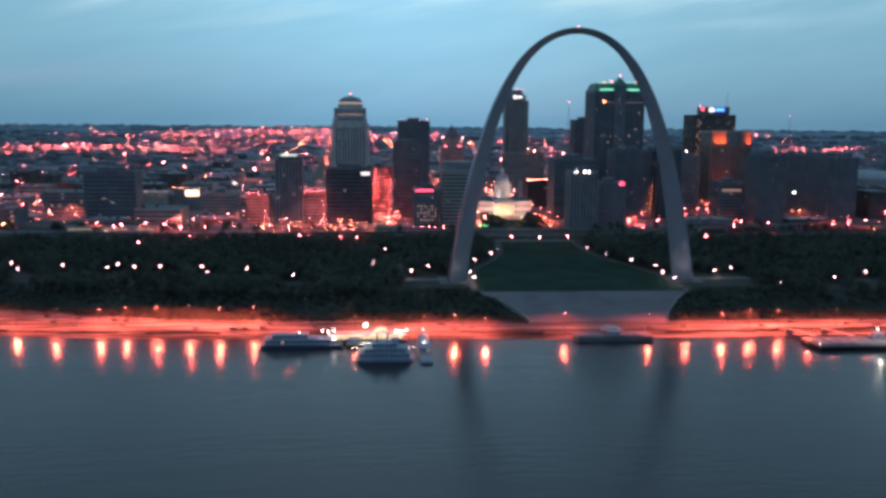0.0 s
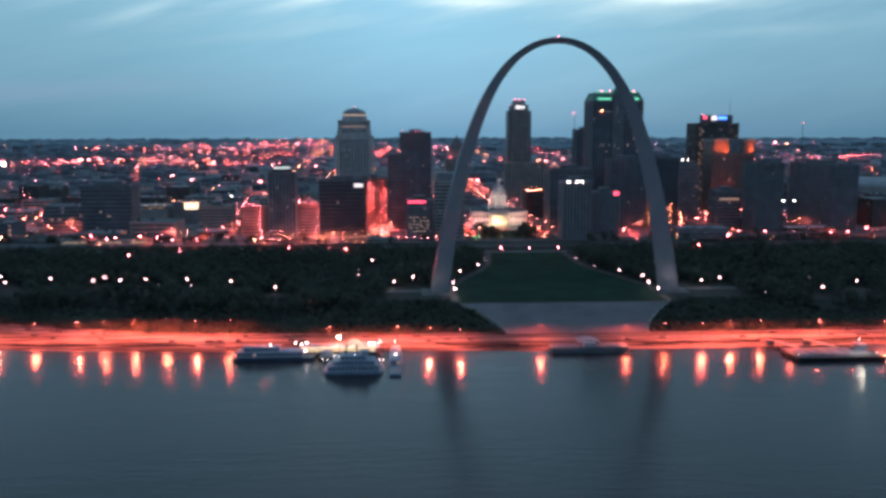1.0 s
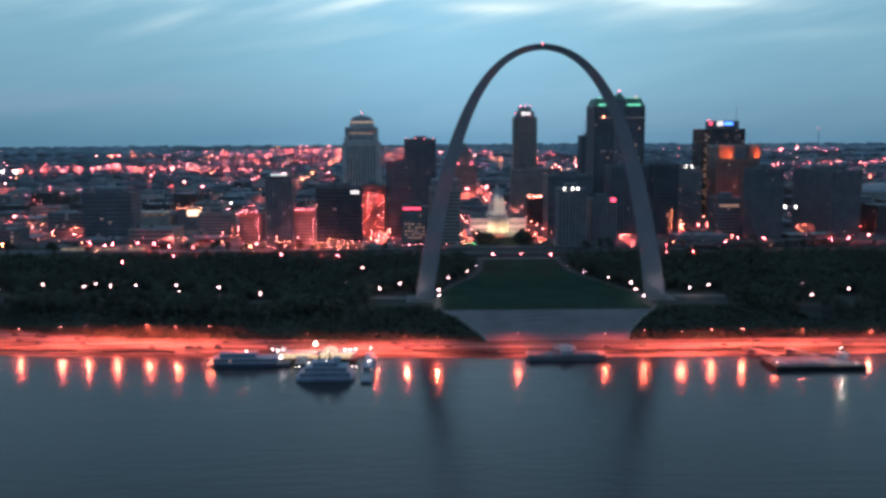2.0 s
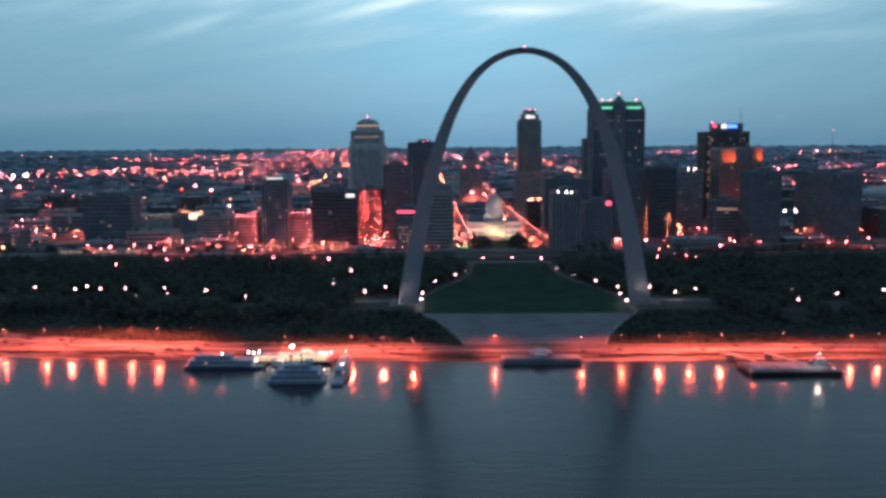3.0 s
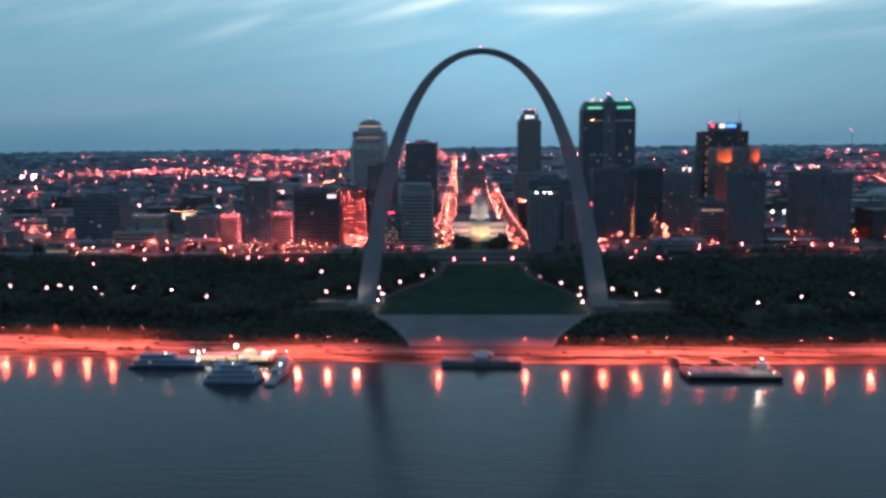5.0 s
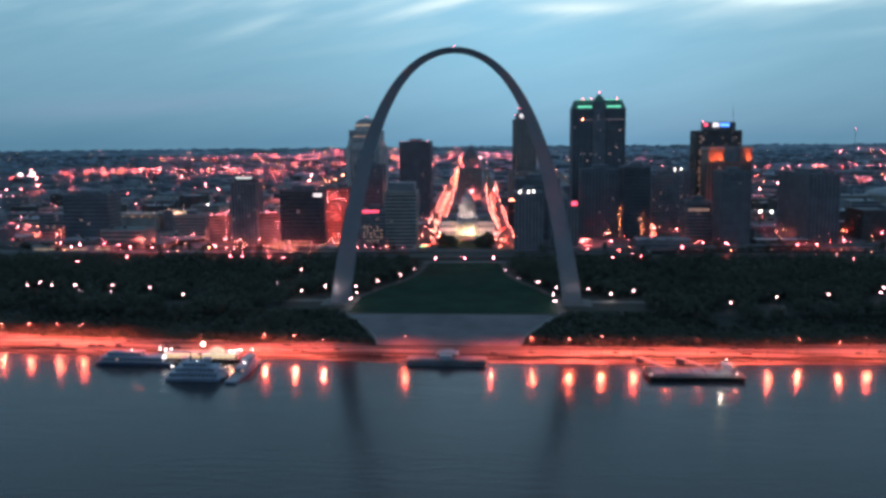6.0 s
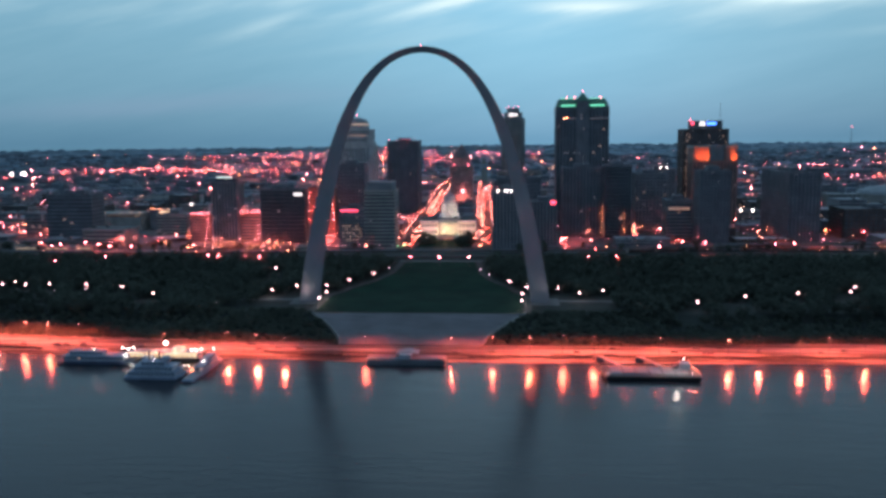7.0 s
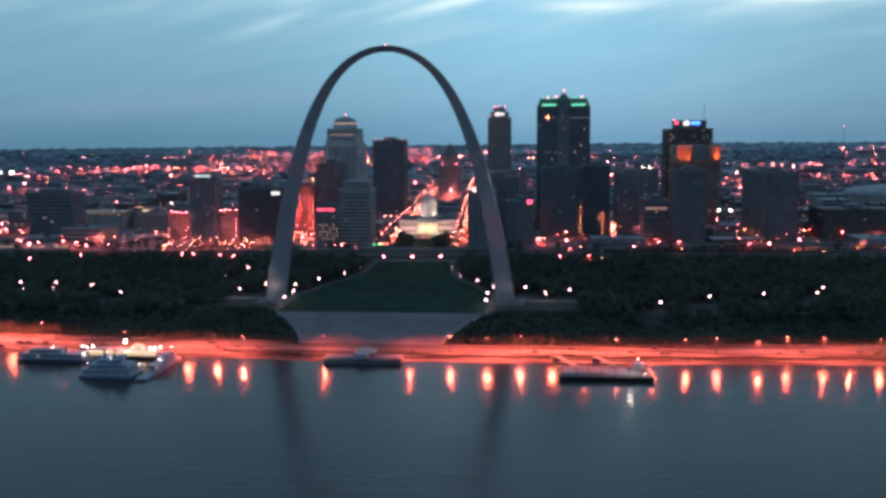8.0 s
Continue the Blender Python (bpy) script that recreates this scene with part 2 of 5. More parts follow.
CARPAINT = surface("car_paint", (0.16, 0.16, 0.18), 0.3, 0.3, 0.3, 0.2, 0, 8, 0.85)

LEVEE_GLOW = glow("levee_lantern", (1.0, 0.22, 0.18), 40)
GLOBE_GLOW = glow("park_globe", (1.0, 0.50, 0.56), 15)
STREET_GLOW = glow("street_lantern", (1.0, 0.15, 0.19), 72.0)
AVENUE_GLOW = glow("avenue_lantern", (1.0, 0.18, 0.15), 60.0)
FAR_RED = glow("far_sodium", (1.0, 0.088, 0.082), 56.0, False)
FAR_PINK = glow("far_mercury", (1.0, 0.20, 0.225), 70.0, False)
FAR_AMBER = glow("far_amber", (1.0, 0.26, 0.13), 46.0, False)
WINDOW = glow("lit_window", (1.0, 0.50, 0.28), 0.36, False)
WINDOW_DIM = glow("dim_window", (1.0, 0.45, 0.30), 0.09, False)
BEACON = glow("red_beacon", (1.0, 0.14, 0.2), 10, False)
LIT_LINE = glow("lit_line", (1.0, 0.55, 0.50), 0.10, False)
SIGN_WHITE = glow("white_sign", (1.0, 0.92, 0.92), 1.3, False)
SIGN_RED = glow("red_sign", (1.0, 0.05, 0.12), 3.5, False)
SIGN_BLUE = glow("blue_sign", (0.06, 0.22, 1.0), 4, False)
GREEN_TUBE = glow("green_tube", (0.16, 0.85, 0.50), 1.15, False)
GREEN_SIGNAL = glow("green_signal", (0.05, 1.0, 0.35), 8, False)
HEADLIGHT = glow("headlight", (1.0, 0.34, 0.24), 20, False)
TAILLIGHT = glow("taillight", (1.0, 0.05, 0.04), 14, False)
WHITE_FLOOD = glow("white_flood", (1.0, 0.88, 0.86), 12)
ROOF_STRIP = glow("roof_strip", (0.75, 0.95, 0.92), 0.9, False)


# ---------- mesh building ----------
class Geo:
    """Vertices and faces gathered for one mesh."""

    def __init__(self):
        self.v, self.f = [], []

    def add(self, verts, faces):
        k = len(self.v)
        self.v += [tuple(p) for p in verts]
        self.f += [tuple(i + k for i in q) for q in faces]
        return self

    def box(self, x0, x1, y0, y1, z0, z1):
        return self.add([(x0, y0, z0), (x1, y0, z0), (x1, y1, z0), (x0, y1, z0), (x0, y0, z1), (x1, y0, z1), (x1, y1, z1), (x0, y1, z1)],
                        [(3, 2, 1, 0), (4, 5, 6, 7), (0, 1, 5, 4), (1, 2, 6, 5), (2, 3, 7, 6), (3, 0, 4, 7)])

    def ring(self, x0, x1, y0, y1, z0, z1, t):
        """A rectangular band of thickness t round a block."""
        self.box(x0 - t, x1 + t, y0 - t, y0, z0, z1)
        self.box(x0 - t, x1 + t, y1, y1 + t, z0, z1)
        self.box(x0 - t, x0, y0, y1, z0, z1)
        return self.box(x1, x1 + t, y0, y1, z0, z1)

    def prism(self, outline, z0, z1, top=None):
        n, top = len(outline), top or outline
        v = [(x, y, z0) for x, y in outline] + [(x, y, z1) for x, y in top]
        return self.add(v, [tuple(range(n - 1, -1, -1)), tuple(range(n, 2 * n))] + [(i, (i + 1) % n, n + (i + 1) % n, n + i) for i in range(n)])

    def round(self, x, y, z0, z1, r0, r1=None, n=10, turn=0.0):
        r1 = r0 if r1 is None else r1
        ring = [(math.cos(turn + 2 * math.pi * i / n), math.sin(turn + 2 * math.pi * i / n)) for i in range(n)]
        return self.prism([(x + r0 * c, y + r0 * s) for c, s in ring], z0, z1, [(x + r1 * c, y + r1 * s) for c, s in ring])

    def ball(self, x, y, z, r, n=8, m=5, squash=1.0):
        v, f = [(x, y, z + r * squash)], []
        for j in range(1, m):
            a = math.pi * j / m
            v += [(x + r * math.sin(a) * math.cos(2 * math.pi * i / n), y + r * math.sin(a) * math.sin(2 * math.pi * i / n), z + r * squash * math.cos(a)) for i in range(n)]
        v.append((x, y, z - r * squash))
        f += [(0, 1 + i, 1 + (i + 1) % n) for i in range(n)]
        for j in range(m - 2):
            a = 1 + j * n
            f += [(a + i, a + n + i, a + n + (i + 1) % n, a + (i + 1) % n) for i in range(n)]
        a = 1 + (m - 2) * n
        f += [(a + i, len(v) - 1, a + (i + 1) % n) for i in range(n)]
        return self.add(v, f)

    def tube(self, p, q, r0, r1=None, n=6):
        p, q = Vector(p), Vector(q)
        r1 = r0 if r1 is None else r1
        d = (q - p).normalized()
        a = d.orthogonal().normalized()
        b = d.cross(a)
        ring = [(math.cos(2 * math.pi * i / n), math.sin(2 * math.pi * i / n)) for i in range(n)]
        v = [p + (a * c + b * s) * r0 for c, s in ring] + [q + (a * c + b * s) * r1 for c, s in ring]
        return self.add(v, [tuple(range(n - 1, -1, -1)), tuple(range(n, 2 * n))] + [(i, (i + 1) % n, n + (i + 1) % n, n + i) for i in range(n)])

    def mesh(self, name, *materials, smooth=False):
        me = bpy.data.meshes.new(name)
        me.from_pydata(self.v, [], self.f)
        for m in materials:
            me.materials.append(m)
        if smooth:
            me.polygons.foreach_set("use_smooth", [True] * len(me.polygons))
        me.update()
        return me


def part(name, geo, material, parent, label="", at=(0, 0, 0)):
    """One mesh object under a thing or a part; geo may be a finished mesh that alike parts share."""
    me = geo if isinstance(geo, bpy.types.Mesh) else geo.mesh(name, material)
    ob = new(name, me)
    ob.parent, ob.location = parent, at
    return tagged(ob, label) if label else ob


def thing(name, label, category, group="", kind="", at=(0, 0, 0), turn=0.0):
    ob = new(name)
    ob.location, ob.rotation_euler = at, (0, 0, turn)
    return tagged(ob, label, category, group, kind)


def setting(name, geo, material, label, category, smooth=False):
    return tagged(new(name, geo.mesh(name, material, smooth=smooth)), label, category, "", "structure")


# ---------- the lie of the land ----------
WATER_Z, CITY_Z = -16.4, 12.0
def lerp(x, xs, ys):
    return float(np.interp(x, xs, ys))


def waterline(x):
    return lerp(x, [-1200, -600, -370, -280, -90, -40, 113, 264, 420, 1200], [-24, -74, -96, -106, -112.5, -117.5, -115.5, -109.5, -102, -54]) + 0.8 * math.sin(x * 0.06)


def levee_top(x):
    return lerp(x, [-1200, -560, -396, -290, -140, 130, 240, 420, 1200], [36, -16, -42, -73, -85, -89, -79, -71, -24])


def ground_z(x, y):
    w, e = waterline(x), levee_top(x)
    r = math.hypot(x, y + 630)
    if y < w:
        return lerp(y, [-1500, -1440, -1400, w - 30, w], [6, 2, -19, -19, WATER_Z])
    if y < e:
        return WATER_Z + (-12.0 - WATER_Z) * (y - w) / (e - w)
    hill = max(e + 40, -45)
    base = lerp(y, [e, e + 6, hill, max(40, hill + 10), 190, 9000], [-12.0, -11.7, 0, 0, CITY_Z, CITY_Z])
    return base + lerp(r, [1250, 2100, 3600, 4650, 4750, 9000], [0, 18, 48, 77, 70, 20])


def land():
    xs = sorted(set([-6000, -4800, -4000, -3200, -2600, -2100, -1700, -1400, -1200, -1000, -860] + list(range(-740, 741, 20)) + [860, 1000, 1200, 1400, 1700, 2100, 2600, 3200, 4000, 4800, 6000]))
    v, rows = [], None
    for x in xs:
        w, e = waterline(x), levee_top(x)
        hill = max(e + 40, -45)
        column = [-6000, -3000, -1500, -1440, -1400, -700, w - 30, w - 6, w, w + (e - w) * 0.33, w + (e - w) * 0.66, e, e + 6] + [e + 6 + (hill - e - 6) * k / 4 for k in (1, 2, 3, 4)]
        column += [hill + (190 - hill) * k / 6 for k in (0.4, 1.2, 2, 3, 4, 5, 6)] + [260, 400, 620, 900, 1200, 1500, 1900, 2300, 2800, 3300, 3700, 4000, 4150, 4500, 5200]
        column = sorted(column + [max(40, hill + 10)])
        rows = len(column)
        v += [(x, y, ground_z(x, y)) for y in column]
    f = [(i * rows + j, (i + 1) * rows + j, (i + 1) * rows + j + 1, i * rows + j + 1) for i in range(len(xs) - 1) for j in range(rows - 1)]
    g = Geo()
    g.add(v, f)
    me = g.mesh("ground", UNDERWOOD, COBBLE, CITYGROUND, HAZED_LAND, smooth=False)
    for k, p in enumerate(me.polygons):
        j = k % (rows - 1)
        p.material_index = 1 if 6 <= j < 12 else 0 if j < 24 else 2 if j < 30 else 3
    me.update()
    return tagged(new("ground", me), "ground with cobbled levee, wooded park and dark city land", "ground", "", "structure")


land()
setting("river", Geo().box(-6000, 6000, -1440, -20, WATER_Z - 0.02, WATER_Z), WATER, "wide dusk-blue river with soft ripples", "water")

# ---------- lawn, stairs, paths, roads ----------
def lawn_half(y):
    return lerp(y, [-46, 20, 55, 77, 104, 150], [75, 76, 62, 47, 37, 32])


def strip(points, half, thick, lift):
    """A ribbon of ground along points (x, y), laid on the land."""
    g, rows = Geo(), []
    for i, (x, y) in enumerate(points):
        a, b = points[max(0, i - 1)], points[min(len(points) - 1, i + 1)]
        d = Vector((b[0] - a[0], b[1] - a[1])).normalized()
        n = Vector((-d.y, d.x)) * half
        p, q = (x - n.x, y - n.y), (x + n.x, y + n.y)
        z0, z1 = ground_z(*p) + lift, ground_z(*q) + lift
        rows.append([(*p, z0), (*q, z1), (*q, z1 - thick), (*p, z0 - thick)])
    v = [c for r in rows for c in r]
    f = [(4 * i + k, 4 * i + (k + 1) % 4, 4 * i + 4 + (k + 1) % 4, 4 * i + 4 + k) for i in range(len(rows) - 1) for k in range(4)]
    return g.add(v, [q[::-1] for q in f] + [(0, 1, 2, 3), tuple(4 * len(rows) - 4 + k for k in (3, 2, 1, 0))])


def lawn():
    ys = [-46 + 196 * k / 28 for k in range(29)]
    v = []
    for y in ys:
        v += [(sx * lawn_half(y) * k / 4, y, ground_z(0, y) + 0.12) for sx, k in ((-1, 4), (-1, 2), (0, 0), (1, 2), (1, 4))]
    g = Geo().add(v, [(5 * j + i, 5 * j + i + 1, 5 * j + i + 6, 5 * j + i + 5) for j in range(28) for i in range(4)])
    return setting("lawn", g, GRASS, "dark green mown lawn between the arch and the city", "lawn", True)


lawn()


def stair_half(y):
    k = max(0.0, min(1.0, (y + 89) / 43))
    return 47 + 29 * k ** 1.5


def staircase():
    g, n = Geo(), 66
    for i in range(n):
        y0, y1 = -89 + 43.0 * i / n, -89 + 43.0 * (i + 1) / n
        h0, h1 = stair_half(y0), stair_half(y1)
        z = -11.9 + 12.0 * (i + 1) / n
        g.prism([(-h0, y0), (h0, y0), (h1, y1 + 0.3), (-h1, y1 + 0.3)], z - 1.2, z)
    return setting("staircase", g, STAIR, "broad grey stone staircase rising from the levee to the lawn", "stairs")


staircase()
for side in (-1, 1):
    g = Geo()
    ys = [-91 + 47 * k / 16 for k in range(17)]
    v = []
    for y in ys:
        h, z = stair_half(y) + 0.3, -11.9 + 12.0 * max(0, min(1, (y + 89) / 43))
        v += [(side * h, y, z - 2), (side * (h + 1.0), y, z - 2), (side * (h + 1.0), y, z + 0.9), (side * h, y, z + 0.9)]
    g.add(v, [(4 * i + k, 4 * i + (k + 1) % 4, 4 * i + 4 + (k + 1) % 4, 4 * i + 4 + k) for i in range(16) for k in range(4)])
    setting("stair_wall", g, CONCRETE, "curved concrete wall edging the broad staircase", "wall")

for side in (-1, 1):
    pts = [(side * (lawn_half(y) + 4), y) for y in range(-40, 151, 6)]
    setting("path", strip(pts, 2.6, 0.3, 0.15), PATHWAY, "worn concrete footpath curving beside the lawn", "path")
    setting("path", strip([(side * x, 6 - 0.02 * x) for x in range(98, 150, 6)], 3, 0.3, 0.16), APRON, "grey concrete footpath leading from the arch foot", "path")
    setting("path", strip([(side * x, -14 + 18 * math.sin(x * 0.012)) for x in range(150, 330, 12)], 2.5, 0.3, 0.12), PATHWAY, "footpath winding through the wooded park", "path")
setting("path", strip([(x, 152) for x in range(-40, 41, 8)], 2.5, 0.3, 0.14), APRON, "footpath closing the head of the lawn", "path")
for side in (-1, 1):
    g = Geo().prism([(side * 90 - 13, -14), (side * 90 + 13, -14), (side * 90 + 13, 14), (side * 90 - 13, 14)], -0.6, 0.14)
    setting("plaza", g, APRON, "concrete apron round the arch foot", "pavement")

setting("road", strip([(x, levee_top(x) - 9) for x in range(-700, 701, 20)], 5.5, 0.3, 0.10), QUAY, "paved riverside street along the top of the levee", "road")
setting("kerb", strip([(x, levee_top(x) - 2.6) for x in range(-700, 701, 20)], 0.4, 0.6, 0.32), QUAY, "worn kerb of the riverside street", "kerb")
def step_wall(x0, x1):
    """A long low wall that wanders along the foot of the levee."""
    n = max(3, int((x1 - x0) / 5))
    pts = [(x0 + (x1 - x0) * k / n, waterline(x0 + (x1 - x0) * k / n) + 9.5 + 1.1 * math.sin((x0 + (x1 - x0) * k / n) * 0.11) + 0.6 * math.sin((x0 + (x1 - x0) * k / n) * 0.31)) for k in range(n + 1)]
    setting("low_wall", strip(pts, 0.9, 1.6, 0.8), DRIFT, "low dark stone wall on the levee slope", "wall")


for x0, x1 in ((-96, -42), (40, 118), (126, 196), (199, 268), (275, 345), (349, 430), (-300, -252), (-372, -318), (-440, -390)):
    step_wall(x0, x1)

lrng = random.Random(21)
for i in range(26):
    x0 = -430 + 31 * i + lrng.uniform(-8, 8)
    if -62 < x0 < 34:
        continue
    n, k, a = lrng.randint(6, 13), lrng.uniform(3.0, 15.0), lrng.uniform(0, 6.28)
    pts = [(x0 + 4.2 * j, waterline(x0 + 4.2 * j) + k + 0.9 * math.sin(a + 0.5 * j) + 0.5 * math.sin(2.1 * a + 1.3 * j)) for j in range(n)]
    setting("drift_line", strip(pts, lrng.uniform(0.35, 0.9), 0.5, 0.22), DRIFT, "wandering line of dark silt and driftwood on the levee", "debris")

HIGHWAY_Y = 172
setting("highway", strip([(x, HIGHWAY_Y + 14 * math.sin((x + 200) * 0.004)) for x in range(-900, 901, 20)], 13, 0.4, 0.25), ASPHALT, "sunken riverside highway between park and city", "road")
for dy in (-14.5, 14.5):
    setting("highway_barrier", strip([(x, HIGHWAY_Y + dy + 14 * math.sin((x + 200) * 0.004)) for x in range(-900, 901, 20)], 0.35, 1.4, 1.2), BROWN, "long dark concrete barrier beside the highway", "barrier")


def avenue_x(x0, y):
    return x0 - 0.035 * (y - 240)


AVENUES = (-330, -235, -137, -43, 38, 228, 330)
AVENUE_END = {-137: 300}
for x0 in AVENUES:
    setting("avenue", strip([(avenue_x(x0, y), y) for y in range(200, AVENUE_END.get(x0, 2600), 20)], 8.0, 0.4, 0.30), ASPHALT, "straight city avenue running away from the river", "road")
CROSS = [224, 335, 450, 565, 690, 820, 960, 1120]
for y in CROSS:
    setting("cross_street", strip([(x, y) for x in range(-900, 901, 30)], 6.0, 0.4, 0.24), ASPHALT, "cross street of the city grid", "road")


# ---------- the great arch ----------
def arch():
    top = thing("arch", "tall stainless steel catenary arch standing in the riverside park", "arch")
    ft = 0.3048
    C, k, base, half = 693.8597 * ft, 0.0100333 / ft, 68.7672 * ft, 299.2239 * ft
    n = 120
    sections = []
    for i in range(n + 1):
        # even steps along the curve
        s = math.sinh(k * half) * (2 * i / n - 1)
        x = math.asinh(s) / k
        z = C - base * math.cosh(k * x)
        area = 1262.6651 - 1137.5245 * (z / ft) / 625.0925
        side = math.sqrt(area * 4 / math.sqrt(3)) * ft
        slope = -base * k * math.sinh(k * x)
        t = Vector((1, 0, slope)).normalized()
        out_n = Vector((-t.z, 0, t.x))
        h = side * math.sqrt(3) / 2
        p = Vector((x, 0, z))
        sections.append([p + out_n * h / 3 + Vector((0, -side / 2, 0)), p + out_n * h / 3 + Vector((0, side / 2, 0)), p - out_n * 2 * h / 3])
    def span(a, b):
        g = Geo()
        v = [c for s in sections[a:b + 1] for c in s]
        m = b - a
        f = [(3 * i + j, 3 * i + (j + 1) % 3, 3 * i + 3 + (j + 1) % 3, 3 * i + 3 + j) for i in range(m) for j in range(3)]
        return g.add(v, f + [(2, 1, 0), (3 * m, 3 * m + 1, 3 * m + 2)])
    part("leg", span(0, 54), STEEL, top)
    part("leg", span(66, n), STEEL, top)
    part("crown", span(54, 66), STEEL, top)
    for x in (-3, 3):
        part("observation_window", Geo().box(x - 2.2, x + 2.2, -2.45, -2.2, 188.9, 189.5), GLASS, top)
    for s in (-1, 1):
        part("uplight", Geo().round(s * 76.8, -16.2, -0.3, 0.6, 0.3, 0.22, 8), METAL, top, "small ground floodlight")
        spot_lamp((s * 76.8, -16.2, 0.9), (s * 89, -4.6, 19), 3000, 46, (1.0, 0.88, 0.80), 0.1)
    part("beacon", Geo().round(0, 0, 192.1, 193.0, 0.5, 0.35), BEACON, top, "small red aircraft beacon")
    return top


arch()

# ---------- buildings ----------
rng = random.Random(7)


def facade(top, x0, x1, y0, y1, z0, z1, wall, glass, floor, bay, style, lit):
    """The walls of a block: a glazed core with floor bands and piers standing proud of it, and lit windows."""
    core = part("core", Geo().box(x0, x1, y0, y1, z0, z1), glass, top)
    w, d = x1 - x0, y1 - y0
    floors = max(1, round((z1 - z0 - 1) / floor))
    fh = (z1 - z0) / floors
    sh, pw = {"grid": (0.42, 0.42), "bands": (0.52, 0.0), "piers": (0.16, 0.5), "glass": (0.14, 0.08)}[style]
    band = Geo().ring(x0, x1, y0, y1, 0, fh * sh, 0.35).mesh("spandrel", wall)
    for i in range(floors):
        part("spandrel", band, wall, top, at=(0, 0, z0 + fh * i))
    part("cornice", Geo().ring(x0, x1, y0, y1, z1 - fh * 0.3, z1 + 1.1, 0.5), wall, top)
    nx, ny = max(2, round(w / bay)), max(2, round(d / bay))
    if pw:
        px, py = w / nx * pw, d / ny * pw
        front = Geo().box(-px / 2, px / 2, -0.3, 0, z0, z1).mesh("pier", wall)
        side_a = Geo().box(-0.3, 0, -py / 2, py / 2, z0, z1).mesh("pier", wall)
        side_b = Geo().box(0, 0.3, -py / 2, py / 2, z0, z1).mesh("pier", wall)
        for i in range(nx + 1):
            part("pier", front, wall, top, at=(x0 + w * i / nx, y0, 0))
        for i in range(ny + 1):
            part("pier", side_a, wall, top, at=(x0, y0 + d * i / ny, 0))
            part("pier", side_b, wall, top, at=(x1, y0 + d * i / ny, 0))
    pane = Geo().box(-w / nx * (1 - pw) * 0.36, w / nx * (1 - pw) * 0.36, -0.1, -0.02, fh * (sh + 0.10), fh * 0.86)
    bright, dim = pane.mesh("window", WINDOW), pane.mesh("window", WINDOW_DIM)
    for i in range(floors):
        run = rng.random() < lit * 0.7
        for j in range(nx):
            if rng.random() < (0.5 if run else lit):
                part("window", bright if rng.random() < 0.35 else dim, None, core, at=(x0 + w * (j + 0.5) / nx, y0, z0 + fh * i))
    sx, sgn = (x0, -1) if (x0 + x1) / 2 > 0 else (x1, 1)
    pane = Geo().box(min(0.02 * sgn, 0.1 * sgn), max(0.02 * sgn, 0.1 * sgn), -d / ny * (1 - pw) * 0.45, d / ny * (1 - pw) * 0.45, fh * (sh + 0.06), fh * 0.94)
    dim = pane.mesh("window", WINDOW_DIM)
    for i in range(floors):
        for j in range(ny):
            if rng.random() < lit * 0.6:
                part("window", dim, None, core, at=(sx, y0 + d * (j + 0.5) / ny, z0 + fh * i))


def roof(top, x0, x1, y0, y1, z, material=None, house=0.4, units=3):
    w, d = x1 - x0, y1 - y0
    part("roof", Geo().box(x0 + 0.1, x1 - 0.1, y0 + 0.1, y1 - 0.1, z + 0.004, z + 0.35), material or ROOF, top)
    if house:
        a = (x0 + w * (0.5 - house / 2), x0 + w * (0.5 + house / 2), y0 + d * 0.3, y0 + d * 0.75)
        part("penthouse", Geo().box(*a, z + 0.35, z + 4.6).box(a[0] - 0.3, a[1] + 0.3, a[2] - 0.3, a[3] + 0.3, z + 4.6, z + 4.9), DARKSTONE, top)
    for i in range(units):
        ux, uy, s = x0 + w * rng.uniform(0.12, 0.88), y0 + d * rng.uniform(0.08, 0.24), rng.uniform(1.0, 1.8)
        part("roof_unit", Geo().box(ux - s, ux + s, uy - 1, uy + 1, z + 0.35, z + 0.35 + s).round(ux, uy, z + 0.35 + s, z + 0.7 + s, 0.7, 0.7, 8), METAL, top)


def block(name, label, x0, x1, y0, y1, z1, wall, glass=None, floor=4.0, bay=4.0, style="grid", lit=0.06, material=None, house=0.4, units=3, z0=None):
    z0 = (CITY_Z if z0 is None else z0) - 0.5
    top = thing(name, label, "building")
    part("plinth", Geo().box(x0 - 0.6, x1 + 0.6, y0 - 0.6, y1 + 0.6, z0 - 3, z0 + 1.2), GREYSTONE, top)
    facade(top, x0, x1, y0, y1, z0 + 1.2, z1, wall, glass or GLASS, floor, bay, style, lit)
    roof(top, x0, x1, y0, y1, z1, material, house, units)
    return top


def beacon(top, x, y, z, h=0.9):
    part("beacon", Geo().round(x, y, z, z + h * 0.6, 0.15, 0.15, 6).ball(x, y, z + h, 0.75, 8, 5), BEACON, top)


